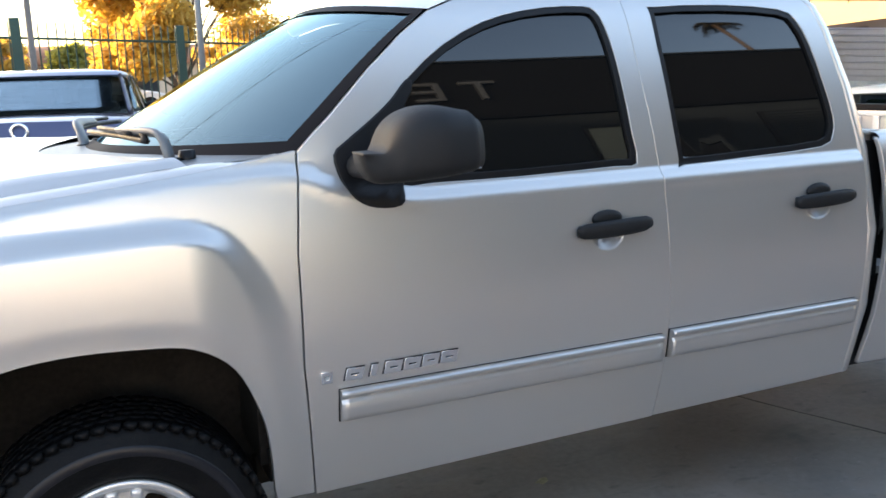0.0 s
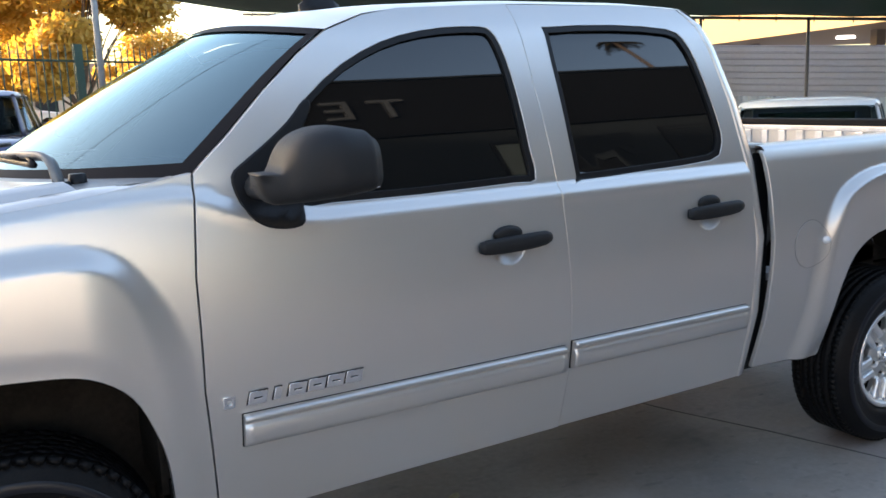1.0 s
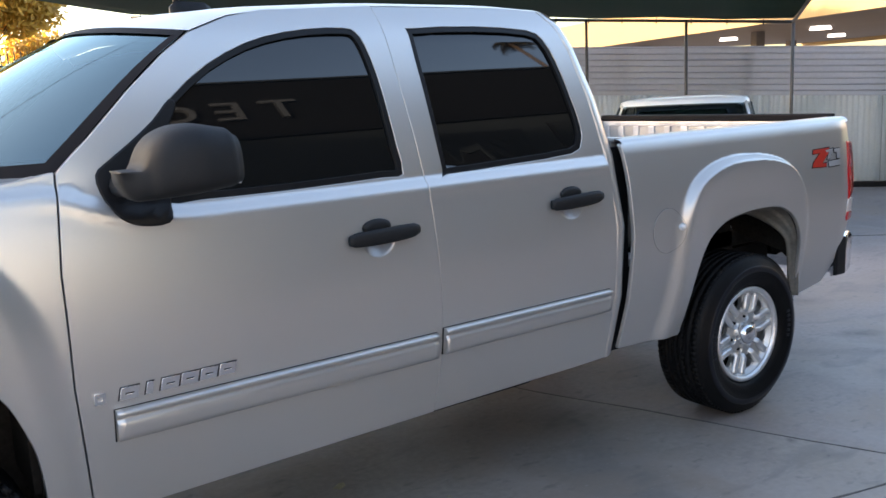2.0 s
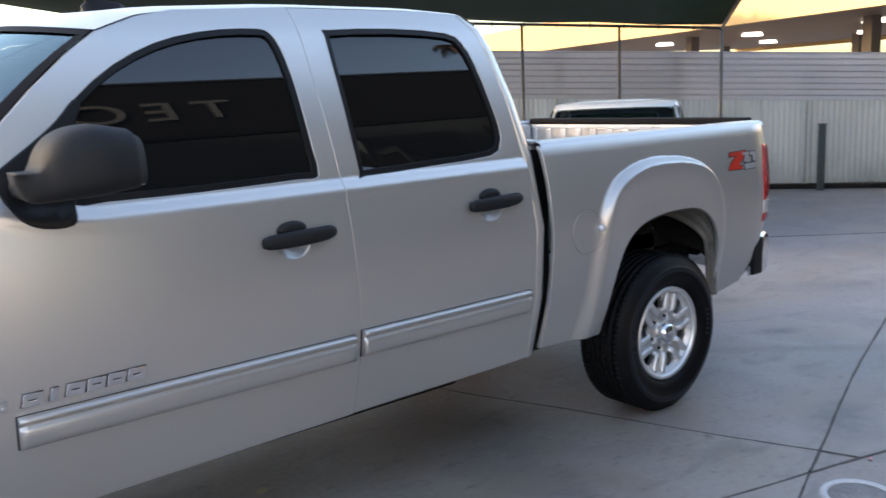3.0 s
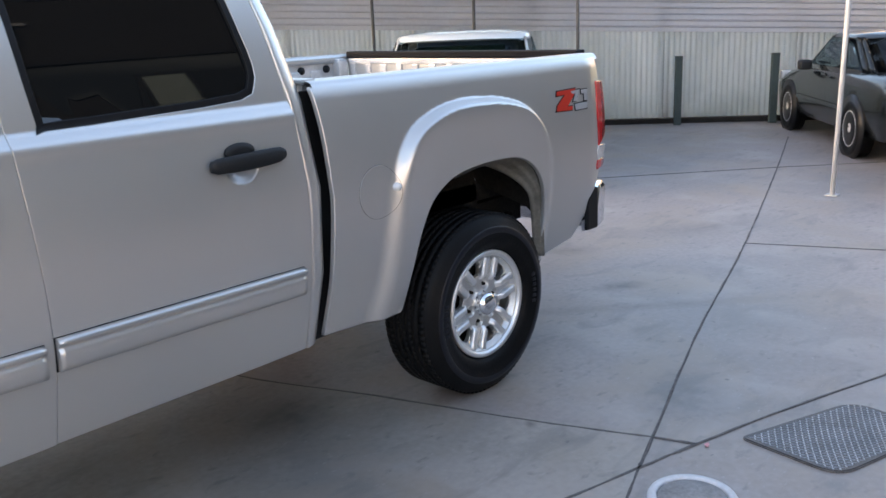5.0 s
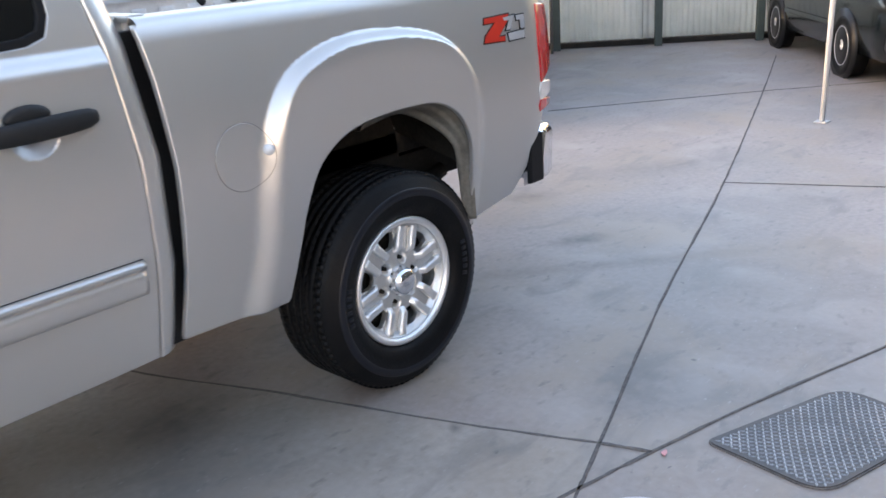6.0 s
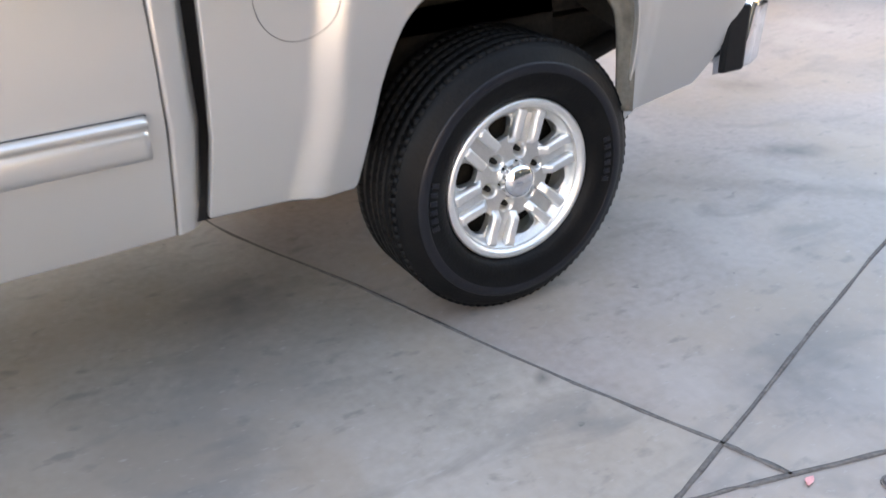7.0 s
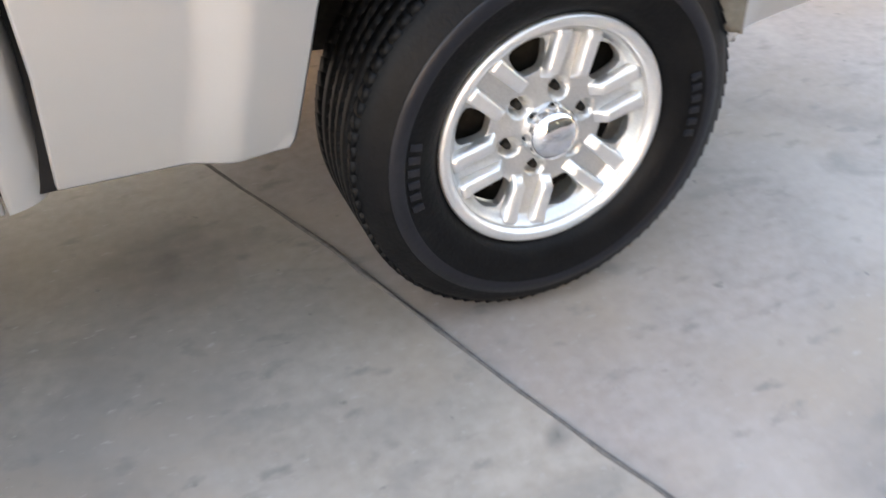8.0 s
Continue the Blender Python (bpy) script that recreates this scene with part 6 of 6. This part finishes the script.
# ---- fence ----
FENCE_GREEN = mat("green_fence_paint", (0.02, 0.06, 0.045), 0.5, 0, 0.2, 6, 60, 0.05)
fen = root("fence", (1.7, 11.6, 0.6), "green iron picket fence between square posts", "fence")
F0 = Vector((1.78, 11.55, 0))


def fence_pt(u, z):
    p = F0 + WALL_IN * float(u)
    return Vector((p.x, p.y, z))


FZ0, FZ1 = 0.60, 2.56
for k in range(112):
    u = -9.0 + 0.135 * k
    bm = bmesh.new()
    tube(bm, [fence_pt(u, FZ0), fence_pt(u, FZ1 - 0.06), fence_pt(u, FZ1)], [0.011, 0.011, 0.003], 6)
    link("picket", bm, FENCE_GREEN, fen)
for z in (0.80, 2.32):
    bm = bmesh.new()
    tube(bm, [fence_pt(-9.1, z), fence_pt(6.2, z)], 0.018, 6)
    link("rail", bm, FENCE_GREEN, fen)
for u in (-8.1, -5.4, -2.7, 0.0, 2.7, 5.4):
    p = fence_pt(u, 0)
    boxed("post", (p.x - 0.06, p.y - 0.06, rise(p.x, p.y) - 0.05), (p.x + 0.06, p.y + 0.06, FZ1), FENCE_GREEN, fen, "", 0.006)
bm = bmesh.new()
p0, p1 = fence_pt(-9.1, 0), fence_pt(6.2, 0)
box(bm, (-0.08, 0, 0.2), (0.08, (p1 - p0).length, 0.62), Matrix.Translation(p0) @ pose(0, 0, 0, 0, 0, N_DEG - 90))
link("kerb_wall", bm, CONCRETE_PALE, fen, smooth=False)


def lamp_post(x, y, z0, z1, r, material, label):
    bm = bmesh.new()
    tube(bm, [(x, y, z0), (x, y, z1)], [r, r * 0.8], 12)
    tube(bm, [(x, y, z0), (x, y, z0 + 0.02)], r * 2.2, 12)
    return tagged(link("pole", bm, material), label, "pole")


lamp_post(1.92, 10.52, rise(1.92, 10.52) - 0.02, 4.4, 0.05, mat("dull_steel", (0.24, 0.24, 0.24), 0.6, 0.3, 0.15, 6, 60, 0.1), "tall pale steel pole inside the fence")
lamp_post(-0.22, 9.40, rise(-0.22, 9.4) - 0.02, 2.95, 0.045, mat("brown_pipe", (0.16, 0.13, 0.11), 0.6), "short round steel post by the fence")

# ---- beyond the fence: trees, a house, far cars ----
BARK = mat("bark", (0.10, 0.075, 0.055), 0.9, 0, 0.3, 5, 40, 0.4)


def leaf_mat(name, colour, through):
    """Thin leaves, which the sun also shines through."""
    m = mat(name, colour, 0.6, 0, 0.4, 0.9, 9)
    n, l = m.node_tree.nodes, m.node_tree.links
    tr, mx = n.new("ShaderNodeBsdfTranslucent"), n.new("ShaderNodeMixShader")
    tr.inputs[0].default_value, mx.inputs[0].default_value = (*through, 1), 0.5
    l.new(n["Principled BSDF"].outputs[0], mx.inputs[1]), l.new(tr.outputs[0], mx.inputs[2]), l.new(mx.outputs[0], n["Material Output"].inputs[0])
    return m


LEAF_GOLD = leaf_mat("golden_leaves", (0.42, 0.26, 0.05), (0.62, 0.40, 0.06))
LEAF_GREEN = leaf_mat("olive_leaves", (0.20, 0.20, 0.05), (0.45, 0.42, 0.07))


def build_tree(name, x, y, z, height, spread, material, seed, label, dense_n=5200):
    rnd = random.Random(seed)
    t = root(name, (x, y, z), label, "tree")
    bm = bmesh.new()
    trunk_h = height * 0.12
    tube(bm, [(x, y, z - 0.1), (x + 0.08, y, z + trunk_h * 0.5), (x - 0.05, y + 0.05, z + trunk_h)], [0.22, 0.17, 0.12], 9)
    blobs = []
    for k in range(24):
        a, e = rnd.uniform(0, 6.28), rnd.uniform(-0.05, 1.2)
        d = spread * rnd.uniform(0.45, 0.95)
        tip = Vector((x + d * math.cos(a) * math.cos(e), y + d * math.sin(a) * math.cos(e), z + trunk_h + (height - trunk_h) * (0.15 + 0.75 * math.sin(e))))
        tube(bm, [(x, y, z + trunk_h * rnd.uniform(0.75, 1.0)), tuple(tip.lerp(Vector((x, y, z + trunk_h)), 0.45) + Vector((0, 0, 0.2))), tuple(tip)], [0.05, 0.03, 0.012], 6)
        blobs.append((tip, spread * rnd.uniform(0.28, 0.5)))
    part("trunk", bm, BARK, t)
    verts, faces = [], []
    for k in range(dense_n):
        c, r = rnd.choice(blobs)
        v = Vector((rnd.gauss(0, 1), rnd.gauss(0, 1), rnd.gauss(0, 1))).normalized() * r * rnd.uniform(0.35, 1.05)
        p = c + Vector((v.x, v.y, v.z * 0.8))
        a = Vector((rnd.gauss(0, 1), rnd.gauss(0, 1), rnd.gauss(0, 1))).normalized()
        b = a.orthogonal().normalized()
        s = rnd.uniform(0.09, 0.20)
        i = len(verts)
        verts += [p - a * s, p + b * s * 0.5, p + a * s, p - b * s * 0.5]
        faces.append((i, i + 1, i + 2, i + 3))
    me = bpy.data.meshes.new("crown")
    me.from_pydata(verts, [], faces)
    me.materials.append(material)
    ob = new("crown", me)
    ob.parent = t
    ob.matrix_parent_inverse = t.matrix_basis.inverted()
    return t


build_tree("tree", 4.4, 32.4, 0.6, 8.2, 3.3, LEAF_GOLD, 3, "large tree with golden sunlit leaves beyond the fence", 34000)
build_tree("tree", 0.9, 46.0, 0.6, 3.6, 1.3, LEAF_GREEN, 5, "small olive-green tree beyond the fence")
build_tree("tree", -2.0, 48.0, 0.6, 3.8, 1.4, LEAF_GOLD, 8, "small golden tree beyond the fence")
build_tree("tree", 9.5, 44.0, 0.6, 5.0, 2.6, LEAF_GOLD, 9, "low golden bush-like tree beyond the fence")

HOUSE = mat("sunlit_plaster", (0.62, 0.52, 0.40), 0.8, 0, 0.1, 0.6, 20, 0.1)
house = root("house", (1.0, 52, 0.6), "low beige plaster house with a tiled roof", "house")
boxed("wall", (-9, 52, 0.5), (8, 58, 3.0), HOUSE, house, "", 0.0)
bm = bmesh.new()
loft(bm, [[(x, 51.4, 3.0), (x, 55, 4.2), (x, 58.6, 3.0)] for x in (-9.6, 8.6)])
part("roof", bm, mat("roof_tiles", (0.30, 0.14, 0.08), 0.8, 0, 0.25, 2, 12, 0.3), house)
for x in (-7, -3.5, 0.5, 4.5):
    win = boxed("window", (x, 51.94, 1.3), (x + 1.2, 52.02, 2.4), CAR_GLASS, house, "", 0.0)
    boxed("sill", (x - 0.1, 51.86, 1.2), (x + 1.3, 51.95, 1.3), HOUSE, win, "", 0.01)
boxed("door", (-1.3, 51.93, 0.6), (-0.4, 52.02, 2.65), BARK, house, "", 0.0)
for px, py, pt, lab in ((2.2, 36.5, WHITE_PAINT, "white car parked along the street beyond the fence"), (7.0, 37.2, DARK_PAINT, "dark car parked along the street beyond the fence"), (-3.0, 36.0, WHITE_PAINT, "white car parked along the street beyond the fence")):
    build_car("sedan", lab, pt, (px, py, 0.63), 8.0)

# an unseen four-storey row beyond the fence, added to keep the low sun off the yard
sun_block = root("house_row", (-32, 30, 0.0), "four-storey plaster row, added unseen beyond the fence to block the sun", "house")
rm = Matrix.Translation((-32.5, 29.9, 0)) @ pose(0, 0, 0, 0, 0, 50)
boxed("wall", (-8, 0, 0), (12.0, 7, 13.0), HOUSE, sun_block, "", 0.0, rm)
boxed("parapet", (-8.1, -0.1, 13.0), (12.1, 7.1, 13.3), HOUSE, sun_block, "", 0.01, rm)
for k in range(3, 8):
    for z in (1.2, 4.4, 7.4, 10.6):
        boxed("window", (-15.5 + 3.3 * k, -0.03, z), (-14.1 + 3.3 * k, 0.05, z + 1.5), CAR_GLASS, sun_block, "", 0.0, rm)

# ---- a palm behind the building, mirrored in the rear door's window ----
palm = root("palm_tree", (20.2, -15.2, 0), "tall palm with a crown of drooping fronds", "tree")
bm = bmesh.new()
tube(bm, [(20.2, -15.2, -0.1), (20.3, -15.2, 6.0), (20.2, -15.3, 16.7)], [0.20, 0.13, 0.08], 10)
part("trunk", bm, BARK, palm)
PALM_LEAF = leaf_mat("palm_leaves", (0.05, 0.045, 0.02), (0.08, 0.06, 0.02))
rnd = random.Random(11)
for k in range(26):
    a, e = rnd.uniform(0, 6.28), rnd.uniform(-0.5, 1.1)
    bm = bmesh.new()
    pts = []
    for j in range(7):
        u = j / 6
        d = 0.8 * u
        pts.append(Vector((20.2 + d * math.cos(a) * math.cos(e * (1 - 0.3 * u)), -15.3 + d * math.sin(a) * math.cos(e * (1 - 0.3 * u)), 16.7 + d * math.sin(e) - 0.8 * u * u)))
    tube(bm, pts, 0.02, 4)
    for p, q in zip(pts, pts[1:]):
        for f in (0.0, 0.33, 0.66):
            c = p.lerp(q, f)
            sd = (q - p).cross(Vector((0, 0, 1))).normalized()
            for sgn in (1, -1):
                tip = c + sd * sgn * 0.22 + (q - p).normalized() * 0.15 - Vector((0, 0, 0.12))
                w_ = (q - p).normalized() * 0.04
                bm.faces.new([bm.verts.new(v) for v in (c - w_, c + w_, tip)])
    part("frond", bm, PALM_LEAF, palm)

# an overhead cable, mirrored in the windshield
bm = bmesh.new()
tube(bm, [(-12.7 + 72.7 * k / 40, 7.35, 8.0 - 0.35 * math.sin(math.pi * k / 40)) for k in range(41)], 0.022, 6)
tagged(link("overhead_cable", bm, SEAL), "thin black cable strung high between two poles", "cable")
for x in (-12.7, 60.0):
    bm = bmesh.new()
    tube(bm, [(x, 7.35, rise(x, 7.35) - 0.05), (x, 7.35, 8.3)], [0.13, 0.09], 14)
    box(bm, (x - 0.05, 6.75, 7.88), (x + 0.05, 7.95, 7.985), None, 0.01)
    tagged(link("utility_pole", bm, BARK), "brown wooden pole with a crossarm carrying the cable", "utility pole", "cable poles")

# dry leaves and scraps on the concrete
DRY = mat("dry_leaf", (0.36, 0.33, 0.22), 0.8, 0, 0.3, 40, 200)
for x, y, a, sz in ((1.645, 0.63, 20, 0.035), (2.24, -0.215, 70, 0.022), (1.95, 0.25, 140, 0.012), (3.74, -0.965, 200, 0.016)):
    bm = bmesh.new()
    ring = [bm.verts.new((sz * math.cos(t) * (1 + 0.3 * math.sin(3 * t)), 0.6 * sz * math.sin(t), 0.003 + 0.25 * sz * abs(math.sin(t * 1.5)))) for t in np.linspace(0, 2 * math.pi, 11, endpoint=False)]
    bm.faces.new(ring)
    bmesh.ops.solidify(bm, geom=list(bm.faces), thickness=0.0012)
    ob = link("dry_leaf", bm, DRY if sz != 0.016 else mat("pink_scrap", (0.62, 0.28, 0.28), 0.6), smooth=False)
    ob.matrix_basis = Matrix.Translation((x, y, 0.0)) @ pose(0, 0, 0, 0, 0, a)
    tagged(ob, "small curled dry leaf on the concrete" if sz != 0.016 else "small pink paper scrap on the concrete", "leaf" if sz != 0.016 else "scrap")
